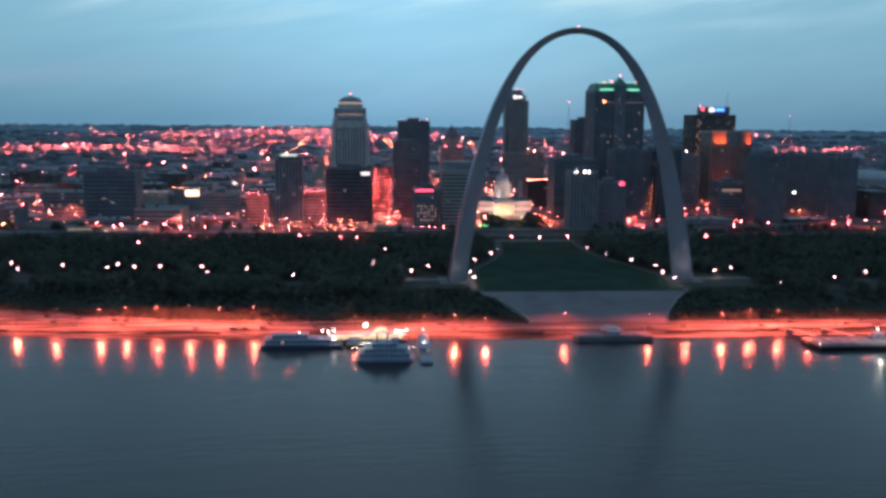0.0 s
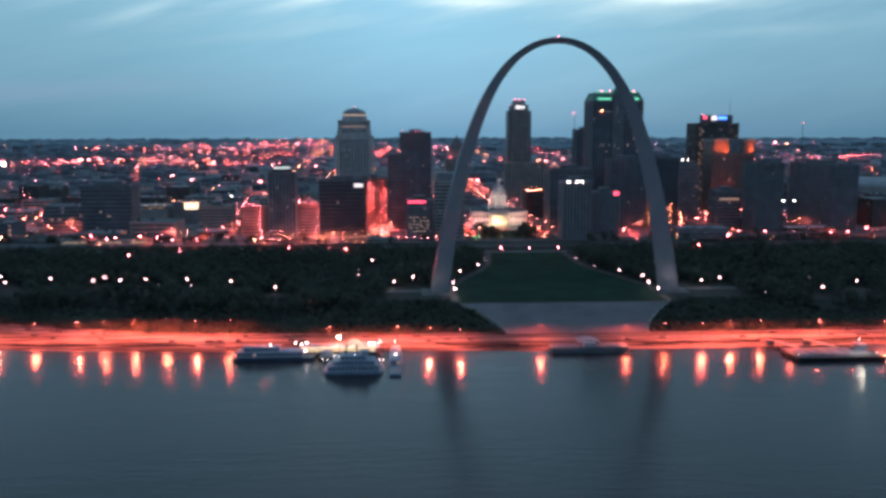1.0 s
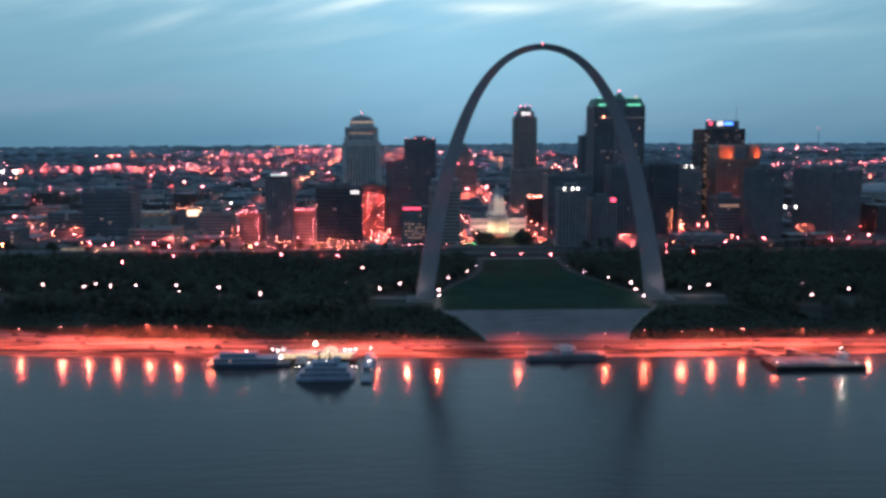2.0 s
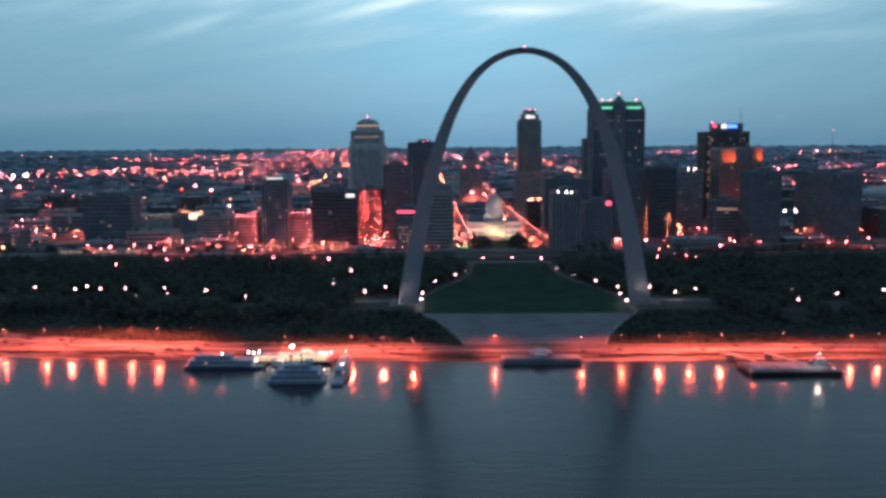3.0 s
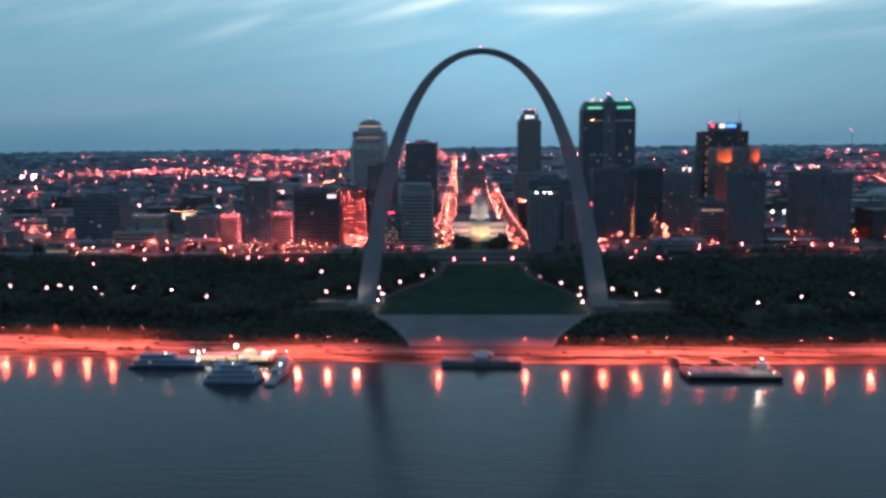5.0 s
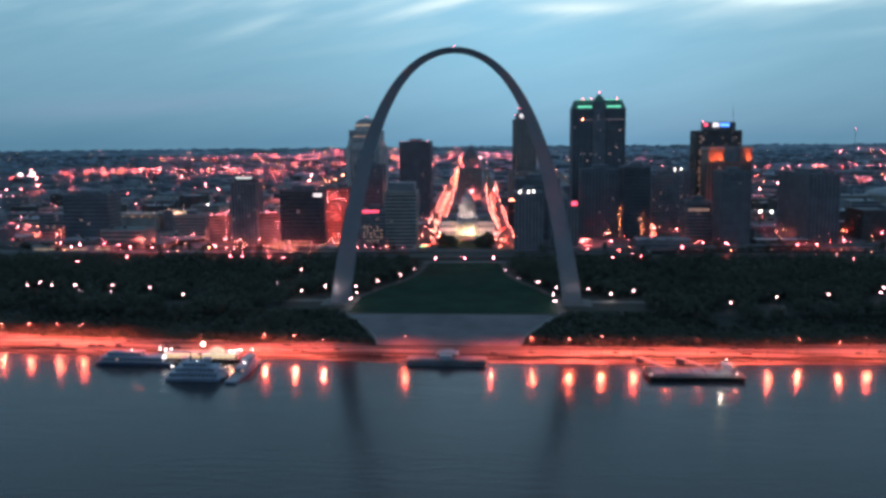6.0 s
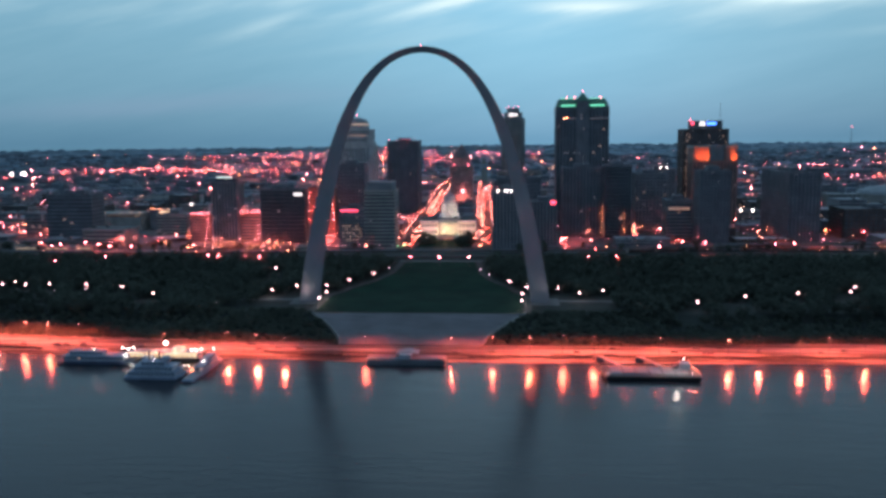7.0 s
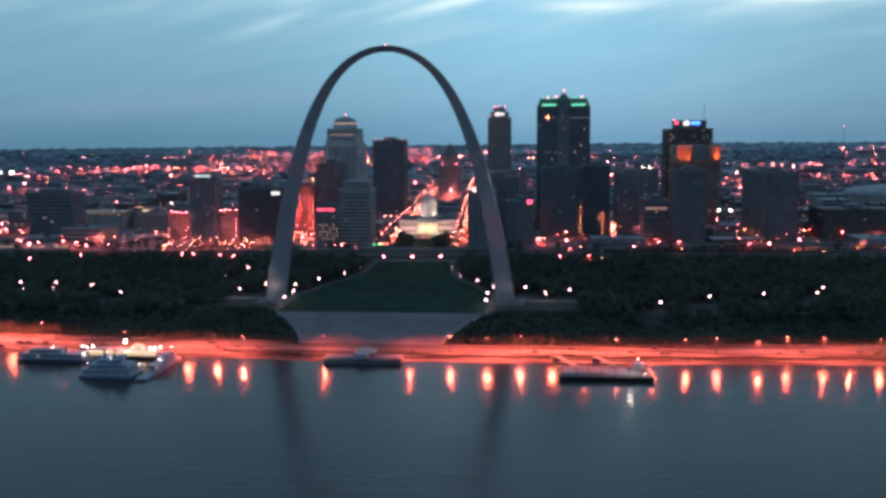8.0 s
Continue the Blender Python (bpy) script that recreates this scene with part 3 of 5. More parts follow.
def dome_tower():
    cx, cy = -194.5, 778
    top = thing("courthouse_tower", "pale stone high-rise courthouse with stepped crown and lit dome", "skyscraper")
    facade(top, cx - 29, cx + 29, cy - 29, cy + 29, 11, 112, PALE, GLASS, 4.2, 4.8, "piers", 0.02)
    part("setback", Geo().box(cx - 27, cx + 27, cy - 27, cy + 27, 112, 121), PALE, top)
    for sx in (-1, 1):
        for sy in (-1, 1):
            part("corner_bay", Geo().round(cx + sx * 26.5, cy + sy * 26.5, 11, 116, 4.6, 4.6, 12), PALE, top)
    for s in (-1, 1):
        part("corner_turret", Geo().round(cx + s * 24, cy - 24, 112, 124, 4.5, 4, 8).round(cx + s * 24, cy - 24, 124, 127, 4, 0.6, 8), PALE, top)
    facade(top, cx - 25, cx + 25, cy - 25, cy + 25, 121, 141, PALE, GLASS, 5, 4.6, "piers", 0.02)
    part("belt", Geo().ring(cx - 25, cx + 25, cy - 25, cy + 25, 128, 131, 0.9), PALE, top)
    strip_mesh = Geo().box(-6, 6, -0.3, 0, 0, 1.2).mesh("lit_strip", WINDOW)
    for x in (-13, 0, 13):
        part("lit_strip", strip_mesh, None, top, "warm lit strip", at=(cx + x, cy - 26.0, 131.2))
    part("drum", Geo().round(cx, cy, 141, 149, 20.5, 20.5, 16), PALE, top)
    part("lit_ring", Geo().round(cx, cy, 149, 151.2, 19.8, 19.8, 24), glow("crown_ring", (1.0, 0.62, 0.36), 0.5, False), top, "warm lit ring under the dome")
    g = Geo()
    for j in range(6):
        a, b = math.pi / 2 * j / 6, math.pi / 2 * (j + 1) / 6
        g.round(cx, cy, 151.2 + 10.5 * math.sin(a), 151.2 + 10.5 * math.sin(b), 19.5 * math.cos(a), max(0.4, 19.5 * math.cos(b)), 20)
    part("dome", g, PALEROOF, top)
    part("finial", Geo().round(cx, cy, 161, 164, 1.0, 0.4, 8), PALE, top)
    beacon(top, cx, cy, 164, 1.4)
    return top


def green_tower():
    x0, x1, y0, y1 = 121, 183, 405, 455
    cx = (x0 + x1) / 2
    top = thing("office_tower", "dark granite office tower with green-lit copper roof", "skyscraper")
    facade(top, x0, x1, y0, y1, 11, 160, DARKSTONE, GLASS, 4.0, 3.9, "piers", 0.02)
    part("bay", Geo().box(cx - 7, cx + 7, y0 - 2.6, y0, 11, 168), DARKSTONE, top)
    rib = Geo().box(-0.3, 0.3, -0.3, 0, 12, 166).mesh("rib", GREYSTONE)
    for i in range(5):
        part("rib", rib, None, top, at=(cx - 5 + 2.5 * i, y0 - 2.6, 0))
    small = Geo().box(-0.8, 0.8, -0.15, -0.02, 0, 1.8).mesh("window", WINDOW_DIM)
    for i in range(34):
        if rng.random() < 0.35:
            part("window", small, None, top, at=(cx - 3.75 + 2.5 * rng.randint(0, 3), y0 - 2.6, 16 + i * 4.2))
    # steep copper roof with gabled centre
    g = Geo().prism([(x0 - 0.5, y0 - 0.5), (x1 + 0.5, y0 - 0.5), (x1 + 0.5, y1 + 0.5), (x0 - 0.5, y1 + 0.5)], 161.2, 171, [(x0 + 3, y0 + 9), (x1 - 3, y0 + 9), (x1 - 3, y1 - 9), (x0 + 3, y1 - 9)])
    part("roof", g, COPPER, top, "green copper roof")
    for a, b in ((x0 + 5, cx - 9), (cx + 9, x1 - 5)):
        part("light_tube", Geo().box(a, b, y0 - 1.1, y0 - 0.7, 161.6, 163.8), GREEN_TUBE, top, "glowing green light strip")
        part("light_tube", Geo().box(a, b, y0 + 8.2, y0 + 8.6, 171, 171.7), GREEN_TUBE, top, "glowing green light strip")
    part("gable", Geo().prism([(cx - 8, y0 - 3), (cx + 8, y0 - 3), (cx + 8, y0 + 16), (cx - 8, y0 + 16)], 168, 176.5, [(cx - 2, y0 + 3), (cx + 2, y0 + 3), (cx + 2, y0 + 10), (cx - 2, y0 + 10)]), COPPER, top)
    part("spire", Geo().round(cx, y0 + 6, 176.5, 179, 1.0, 0.4, 8), COPPER, top)
    beacon(top, cx, y0 + 6, 179)
    for x in (x0 + 12, x1 - 9, cx - 9):
        beacon(top, x, y0 + 9, 171.6, 1.0)
    part("lamp", Geo().ball(x0 + 11, y0 - 1, 148, 0.62), FAR_AMBER, top)
    # light along the ledges is put in as faintly glowing strips
    for a, b in ((x0 + 6, cx - 8), (cx + 8, x1 - 1)):
        part("lit_line", Geo().box(a, b, y0 - 0.75, y0 - 0.45, 146.8, 147.5), LIT_LINE, top, "faintly glowing strip along the ledge")
    # podium
    facade(top, x0 - 6, x1 + 6, y0 - 12, y0 - 0.9, 11, 34, DARKSTONE, GLASS, 4.6, 5, "grid", 0.05)
    return top


def lit_tower():
    x0, x1, y0, y1 = 50, 86, 672, 712
    cx = (x0 + x1) / 2
    top = thing("office_tower", "slim pale grey octagonal office tower with white rooftop sign", "skyscraper")
    c = 6
    outline = [(x0 + c, y0), (x1 - c, y0), (x1, y0 + c), (x1, y1 - c), (x1 - c, y1), (x0 + c, y1), (x0, y1 - c), (x0, y0 + c)]
    part("core", Geo().prism(outline, 11, 155), GLASSBLUE, top)
    # ribs and bands take a paler concrete, as distance haze put into colour
    rib = Geo().box(-0.5, 0.5, -0.5, 0, 11, 156).mesh("rib", CONCRETE)
    for i in range(9):
        part("rib", rib, None, top, at=(x0 + c + (x1 - x0 - 2 * c) * i / 8, y0, 0))
    mx, my = (x0 + x1) / 2, (y0 + y1) / 2
    belt = Geo().prism([((x - mx) * 1.015, (y - my) * 1.015) for x, y in outline], 0, 1.5).mesh("spandrel", CONCRETE)
    for i in range(36):
        part("spandrel", belt, None, top, at=(mx, my, 12 + i * 4))
    part("crown", Geo().prism([(mx + (x - mx) * 0.78, my + (y - my) * 0.78) for x, y in outline], 155, 164), GREYSTONE, top)
    part("cap", Geo().prism([(mx + (x - mx) * 0.52, my + (y - my) * 0.52) for x, y in outline], 164, 171), GREYSTONE, top)
    part("sign", Geo().round(cx - 3.6, y0 + 2.9, 157.8, 162.6, 3.0, 3.0, 12).box(cx + 0.4, cx + 7, y0 + 2.6, y0 + 3.4, 158.4, 162.0), SIGN_WHITE, top, "white glowing sign shapes")
    for x, z in ((cx - 8, 171), (cx + 8, 171), (cx, 171), (x0 + 4, 160)):
        beacon(top, x, y0 + 12, z)
    facade(top, x0 - 6, x1 + 24, y0 - 6, y0 - 1, 11, 74, CONCRETE, GLASS, 4, 5, "grid", 0.02)
    return top


def sign_tower():
    x0, x1, y0, y1 = 298, 355.5, 528, 573
    top = block("office_tower", "brown office tower with red, white and blue rooftop sign", x0, x1, y0, y1, 133, BROWN, floor=3.9, bay=4.5, lit=0.11, house=0, units=2)
    part("sign_box", Geo().box(x0 + 7, x1 - 7, y0 + 4, y0 + 14, 133.3, 145), DARKSTONE, top)
    part("sign", Geo().box(x0 + 9, x0 + 13, y0 + 3.4, y0 + 3.9, 140, 143.4), SIGN_RED, top, "red glowing sign panel")
    part("sign", Geo().round(x0 + 24, y0 + 3.6, 138.6, 144.0, 4.2, 3.4, 12), SIGN_WHITE, top, "white glowing sign panel")
    part("sign", Geo().box(x0 + 30, x0 + 42, y0 + 3.4, y0 + 3.9, 139.5, 143.0), SIGN_BLUE, top, "blue glowing sign panel")
    lit = Geo().box(-1.2, 1.2, -0.5, -0.36, 0, 1.7).mesh("window", WINDOW)
    for k in range(26):
        if k % 5 != 2:
            part("window", lit, None, top, at=(x0 + 3.5 + (3.4 if k % 3 == 0 else 0), y0, 28 + 3.9 * k))
    beacon(top, x0 + 8, y0 + 6, 145)
    part("mast", Geo().round(346.5, y0 + 10, 133.3, 168, 0.5, 0.12, 8), METAL, top)
    return top


def rose_tower():
    x0, x1, y0, y1 = 297, 351.5, 463, 503
    cx = (x0 + x1) / 2
    top = thing("office_tower", "pink-tinted office tower with floodlit orange crown", "skyscraper")
    facade(top, x0, x1, y0, y1, 11, 92, PINK, GLASS, 4, 4.2, "piers", 0.02)
    for a, b in ((x0, cx - 7), (cx + 12, x1)):
        part("shoulder", Geo().prism([(a, y0), (b, y0), (b, y1), (a, y1)], 93.2, 112), PINK, top)
        part("coping", Geo().ring(a, b, y0, y1, 109, 112.6, 0.5), CONCRETE, top)
    part("crown_back", Geo().box(cx - 7, cx + 12, y0 + 5, y1, 93.2, 113), GREYSTONE, top)
    for x, aim, lean, watts in ((x0 + 8, x0 + 4, 107, 38000), (x0 + 14, x0 + 16, 101, 52000), (x1 - 5, x1 - 3, 105, 46000)):
        flood = spot_lamp((x, y0 - 3.4, 91.0), (aim, y0, lean), watts, 70, (1.0, 0.19, 0.055), 0.3)
        flood.data.spot_blend = 1.0
    # two added spots without fixtures redden the left of the shaft from below
    spot_lamp((x0 + 9, y0 - 14, 14), (x0 + 10, y0, 66), 45000, 50)
    spot_lamp((x0 + 22, y0 - 10, 14), (x0 + 20, y0, 70), 12000, 40)
    for x, z in ((x0 + 8, 90.8), (x0 + 14, 90.8), (x1 - 5, 90.8)):
        part("floodlight", Geo().box(x - 0.8, x + 0.8, y0 - 2.2, y0 - 1.2, z - 0.6, z + 0.4), METAL, top)
        part("bracket", Geo().box(x - 0.2, x + 0.2, y0 - 1.4, y0 + 0.2, z - 0.9, z - 0.5), METAL, top)
    return top


def old_courthouse():
    cx, z0 = -5.5, 12.0
    top = thing("domed_courthouse", "floodlit white stone courthouse with columned portico and tall dome", "courthouse")
    part("terrace", Geo().box(cx - 36, cx + 36, 302, 362, z0 - 3, z0 + 2.6), PALE, top)
    for a, b, y0, y1, h in ((cx - 31.5, cx - 11.5, 314, 340, 31.5), (cx + 11.5, cx + 31.5, 314, 340, 31.5), (cx - 11, cx + 11, 318, 362, 33)):
        part("wing", Geo().box(a, b, y0, y1, z0 + 2.6, h), PALE, top)
        part("cornice", Geo().ring(a, b, y0, y1, h - 2.2, h + 0.6, 0.7), PALE, top)
        part("roof", Geo().prism([(a, y0), (b, y0), (b, y1), (a, y1)], h + 0.6, h + 4, [(a + 3, y0 + 9), (b - 3, y0 + 9), (b - 3, y1 - 9), (a + 3, y1 - 9)]), ROOF, top)
    pane = Geo().box(-0.9, 0.9, -0.12, 0.1, 0, 3.6).mesh("window", GLASS)
    for s in (-1, 1):
        for i in range(5):
            for z in (17.5, 24.5):
                part("window", pane, None, top, at=(cx + s * (14 + 3.7 * i), 314, z))
    column = Geo().round(0, 0, 0, 11.2, 0.95, 0.8, 10).box(-1.2, 1.2, -1.2, 1.2, 11.2, 11.9).box(-1.2, 1.2, -1.2, 1.2, -0.4, 0).mesh("column", PALE)
    for i in range(6):
        part("column", column, None, top, at=(cx - 8.5 + 3.4 * i, 307.5, z0 + 4.4))
    part("portico_floor", Geo().box(cx - 10.5, cx + 10.5, 305.8, 318, z0 + 2.6, z0 + 4.0), PALE, top)
    for i in range(8):
        part("step", Geo().box(cx - 10.5, cx + 10.5, 300.2 + 0.7 * i, 305.8, z0 + 0.5 * i, z0 + 0.5 * (i + 1)), PALE, top)
    part("portico_back", Geo().box(cx - 10, cx + 10, 314, 318, z0 + 4.0, 29), PALE, top)
    part("entablature", Geo().box(cx - 10.6, cx + 10.6, 306, 318, 28.3, 30.4), PALE, top)
    part("pediment", Geo().add([(cx - 11, 305.6, 30.4), (cx + 11, 305.6, 30.4), (cx, 305.6, 34.2), (cx - 11, 318, 30.4), (cx + 11, 318, 30.4), (cx, 318, 34.2)],
                               [(0, 1, 2), (5, 4, 3), (0, 3, 4, 1), (1, 4, 5, 2), (2, 5, 3, 0)]), PALE, top)
    cy = 331
    part("drum_base", Geo().round(cx, cy, 33, 39, 12, 12, 8, math.pi / 8), PALE, top)
    drum = part("drum", Geo().round(cx, cy, 39, 49, 8.0, 8.0, 20), PALE, top)
    small = Geo().round(0, 0, 0, 9, 0.5, 0.42, 8).mesh("drum_column", PALE)
    for i in range(16):
        a = 2 * math.pi * i / 16
        part("drum_column", small, None, drum, at=(cx + 9.2 * math.cos(a), cy + 9.2 * math.sin(a), 39.4))
    part("gallery", Geo().round(cx, cy, 48.6, 49.8, 10, 10, 20), PALE, top)
    part("upper_drum", Geo().round(cx, cy, 49.8, 54, 7.8, 7.6, 20), PALE, top)
    g = Geo()
    for j in range(6):
        a, b = math.pi / 2 * j / 6, math.pi / 2 * (j + 1) / 6
        g.round(cx, cy, 54 + 8.5 * math.sin(a), 54 + 8.5 * math.sin(b), 7.6 * math.cos(a), max(1.6, 7.6 * math.cos(b)), 20)
    part("dome", g, PALEROOF, top, "pale ribbed dome")
    part("lantern", Geo().round(cx, cy, 62, 67, 1.9, 1.7, 10).round(cx, cy, 67, 69.5, 2.0, 0.3, 10), PALE, top)
    part("flagpole", Geo().round(cx, cy, 69.4, 80, 0.28, 0.1, 6), METAL, top)
    spot_lamp((cx, 293, z0 + 5.5), (cx, 309, z0 + 13), 7000, 66, (1.0, 0.70, 0.40), 1.0)
    for x in (-6.5, 0, 6.5):
        point_lamp(cx + x, 310.6, z0 + 7.5, 6500, (1.0, 0.72, 0.38), 0.4)
    # sodium light added over the steps to redden them, no lamp stands here
    down_lamp(cx, 297, z0 + 7, 2600, SODIUM, 0.4, 130)
    for s in (-1, 1):
        spot_lamp((cx + s * 22, 296, z0 + 1.2), (cx + s * 20, 314, 24), 20000, 90, (1.0, 0.60, 0.52))
        spot_lamp((cx + s * 14, 312, 34.5), (cx, cy, 52), 22000, 70, (1.0, 0.84, 0.72))
    return top


def pyramid_tower():
    cx, cy = -21, 828
    top = thing("court_tower", "grey stone court tower with stepped pyramid roof", "skyscraper")
    # paler walls here stand for the haze of the distance
    facade(top, cx - 19, cx + 19, cy - 20, cy + 20, 11, 78, CONCRETE, GLASS, 4.2, 4.2, "grid", 0.03)
    part("temple", Geo().box(cx - 15, cx + 15, cy - 16, cy + 16, 79, 90), CONCRETE, top)
    col = Geo().round(0, 0, 0, 10, 0.9, 0.8, 8).mesh("column", PALE)
    for i in range(8):
        part("column", col, None, top, at=(cx - 15.5 + 31 * i / 7, cy - 17.4, 79))
    part("entablature", Geo().box(cx - 17, cx + 17, cy - 18.6, cy + 18, 90, 92.5), CONCRETE, top)
    g = Geo()
    for j in range(8):
        s = 15 * (1 - j / 8.5)
        g.box(cx - s, cx + s, cy - s, cy + s, 92.5 + 2.6 * j, 95.1 + 2.6 * j)
    part("pyramid", g, GREYSTONE, top)
    part("finial", Geo().round(cx, cy, 113, 117.5, 1.2, 0.3, 6), GREYSTONE, top)
    for s in (-1, 1):
        part("lamp", Geo().ball(cx + s * 17, cy - 19, 93.8, 1.0), GLOBE_GLOW, top)
        part("lamp", Geo().ball(cx + s * 12, cy - 21, 79.8, 1.1), BEACON, top)
    return top


dome_tower()
green_tower()
lit_tower()
sign_tower()
rose_tower()
old_courthouse()
pyramid_tower()
t = block("office_tower", "black steel and glass high-rise slab with flat roof", -119, -73.5, 616, 660, 121.5, DARKSTONE, GLASS, 3.9, 3.2, "piers", 0.01)
for x in (-116, -103, -96, -89, -76):
    part("beacon", Geo().round(x, 617, 122.6, 123.2, 0.12, 0.12, 6).ball(x, 617, 123.4, 0.34, 6, 4), BEACON, t)
t = block("office_block", "grey office block with strong horizontal concrete bands", -84, -53, 216, 246, 72, CONCRETE, GLASS, 3.7, 4, "bands", 0.01, house=0)
part("penthouse", Geo().box(-82, -55, 218, 244, 72.35, 81), GREYSTONE, t)
t = block("glass_block", "black glass office block with small white sign", -204.5, -156, 254, 268, 71.5, DARKSTONE, GLASSBLUE, 4.0, 3.0, "glass", 0.008, house=0.5)
part("sign", Geo().box(-167.5, -158.5, 253.0, 253.5, 65, 68.2), SIGN_WHITE, t, "white glowing sign panel")
t = block("hotel_tower", "slender dark concrete tower with lit roof lounge", -256, -229, 248, 274, 80, GREYSTONE, GLASS, 3.4, 3.6, "piers", 0.02, house=0)
part("roof_lounge", Geo().box(-252, -233, 251, 270, 80.35, 86).box(-258, -227, 246, 276, 83.0, 84.2), DARKSTONE, t)
part("light_strip", Geo().box(-251, -234, 250.4, 250.9, 84.6, 86.4), ROOF_STRIP, t, "pale glowing roof strip")
block("dark_block", "wide dark grey office block with blank upper floors", -460, -407, 276, 306, 65.5, DARKSTONE, GLASS, 4.2, 4.4, "bands", 0.01, house=0.55)
block("dark_block", "dark mid-rise office block", -132, -101, 312, 340, 96, DARKSTONE, GLASS, 3.9, 3.4, "grid", 0.012)
t = block("hotel_block", "low hotel block with red sign line and yellow lit lobby", -112, -86, 226, 250, 52, GREYSTONE, GLASS, 3.6, 3.2, "grid", 0.06)
part("sign", Geo().box(-111, -93, 225.0, 225.5, 50.4, 52), SIGN_RED, t, "red glowing sign line")
pane = Geo().box(-0.9, 0.9, -0.1, 0, 0, 1.3).mesh("lobby_window", WINDOW)
for i in range(6):
    for k in range(5):
        if (i * 3 + k * 5) % 7 > 1:
            part("lobby_window", pane, None, t, at=(-108.5 + 3.6 * i, 225.3, 20 + 3.6 * k))
t = block("dark_block", "dark granite office slab", 124, 168, 316, 350, 90, DARKSTONE, GLASS, 3.9, 3.6, "piers", 0.012)
bulb = Geo().ball(0, 0, 0, 0.26, 6, 4).mesh("wall_lamp", FAR_AMBER)
for k in range(6):
    part("wall_lamp", bulb, None, t, at=(166.4 + 0.8 * (k % 2), 315.0, 18 + 5.6 * k))
t = block("dark_block", "dark blue glass office block", 169.5, 198, 306, 342, 93, DARKSTONE, GLASSBLUE, 3.9, 3.2, "glass", 0.012)
for k in range(6):
    part("wall_lamp", bulb, None, t, at=(189.6 + 1.3 * (k % 2), 305.2, 19 + 4.4 * k))
block("office_tower", "dark office tower standing behind taller ones", 140, 168, 588, 620, 125, DARKSTONE, GLASS, 3.9, 3.5, "piers", 0.01)
block("dark_tower", "dark residential tower with small balconies", 256, 285, 230, 262, 89, DARKSTONE, GLASS, 3.1, 3.4, "grid", 0.015)
t = block("hotel_block", "round-cornered block with a lit band of restaurant windows", 230, 256, 268, 296, 57, GREYSTONE, GLASS, 3.6, 3.6, "bands", 0.04)
for i in range(6):
    part("window", Geo().box(232 + 3.7 * i, 235 + 3.7 * i, 267.1, 267.5, 47.5, 49.6), WINDOW, t)
block("office_block", "grey concrete office block with scattered lit windows", 214, 250, 384, 412, 80, GREYSTONE, GLASS, 3.8, 3.8, "grid", 0.05)
block("dark_tower", "long dark apartment slab seen end on", 354, 385, 264, 362, 85, DARKSTONE, GLASS, 3.2, 3.8, "grid", 0.012)
block("low_block", "low dark brick warehouse", 424, 500, 300, 345, 44, BROWN, GLASS, 4.2, 5, "grid", 0.008, house=0.2)
t = block("office_block", "grey concrete tower with paired white floodlights on its roof", 48, 75.5, 212, 238, 71, GREYSTONE, GLASS, 3.8, 3.4, "piers", 0.01)
for x in (53, 61.5, 66.5):
    part("floodlight", Geo().box(x - 0.7, x + 0.7, 210.6, 211.4, 71.2, 72.4).box(x - 0.2, x + 0.2, 211.4, 212.2, 70.8, 71.4), WHITE_FLOOD, t, "white rooftop floodlight")
block("dark_block", "dark office block with blank side walls", 50, 98, 300, 340, 80.5, DARKSTONE, GLASS, 4, 4, "grid", 0.008)
t = block("office_block", "grey office block with small red rooftop sign", 86, 113, 240, 268, 58, GREYSTONE, GLASS, 3.8, 3.6, "piers", 0.01)
part("sign", Geo().box(107, 112, 239.2, 239.6, 56, 59.5), SIGN_RED, t, "small red sign")
for a, b, y in ((-227, -205, 252), (-290, -266, 270)):
    t = block("parking_garage", "rose-lit concrete parking garage beside the street", a, b, y, y + 34, 46 if a > -250 else 42, PINK, GLASS, 3.2, 6, "bands", 0.0, house=0.2)
    for k in range(5):
        part("wall_lamp", Geo().ball(a + 19.5 + 0.3 * (k % 2), y - 0.9, 20 + 4.6 * k, 0.26, 6, 4), STREET_GLOW, t)
    for k in range(4):
        x, z = a + 2 + 5.6 * k, 46 if a > -250 else 42
        part("roof_lamp", Geo().round(x, y + 2, z, z + 3, 0.08, 0.08, 5).ball(x, y + 2, z + 3.2, 0.22, 6, 4), STREET_GLOW, t)
    # added light without a fixture washes the garage front in pink
    point_lamp(a + 12, y - 13, 30, 9000, (1.0, 0.26, 0.24))
t = block("parking_garage", "tall parking garage with rose-lit open decks", -164, -134, 306, 340, 70, PINK, GLASS, 3.4, 5, "bands", 0.0, house=0.3)
bulb, pale_bulb = (Geo().ball(0, 0, 0, 0.30, 6, 4).mesh("deck_lamp", m) for m in (FAR_RED, FAR_PINK))
for k in range(15):
    for i in range(7):
        if rng.random() < 0.42:
            part("deck_lamp", pale_bulb if rng.random() < 0.3 else bulb, None, t, at=(-162.5 + 4.4 * i + rng.uniform(-0.8, 0.8), 305.2, 16 + 3.6 * k))
# four more lights hang free before the decks to redden them
for x, z in ((-156, 26), (-142, 26), (-156, 52), (-142, 52)):
    point_lamp(x, 296, z, 2200, (1.0, 0.20, 0.15))
t = block("office_block", "grey office block with twin white floodlights on its roof", 240, 276, 470, 500, 82, GREYSTONE, GLASS, 3.8, 4.2, "grid", 0.06)
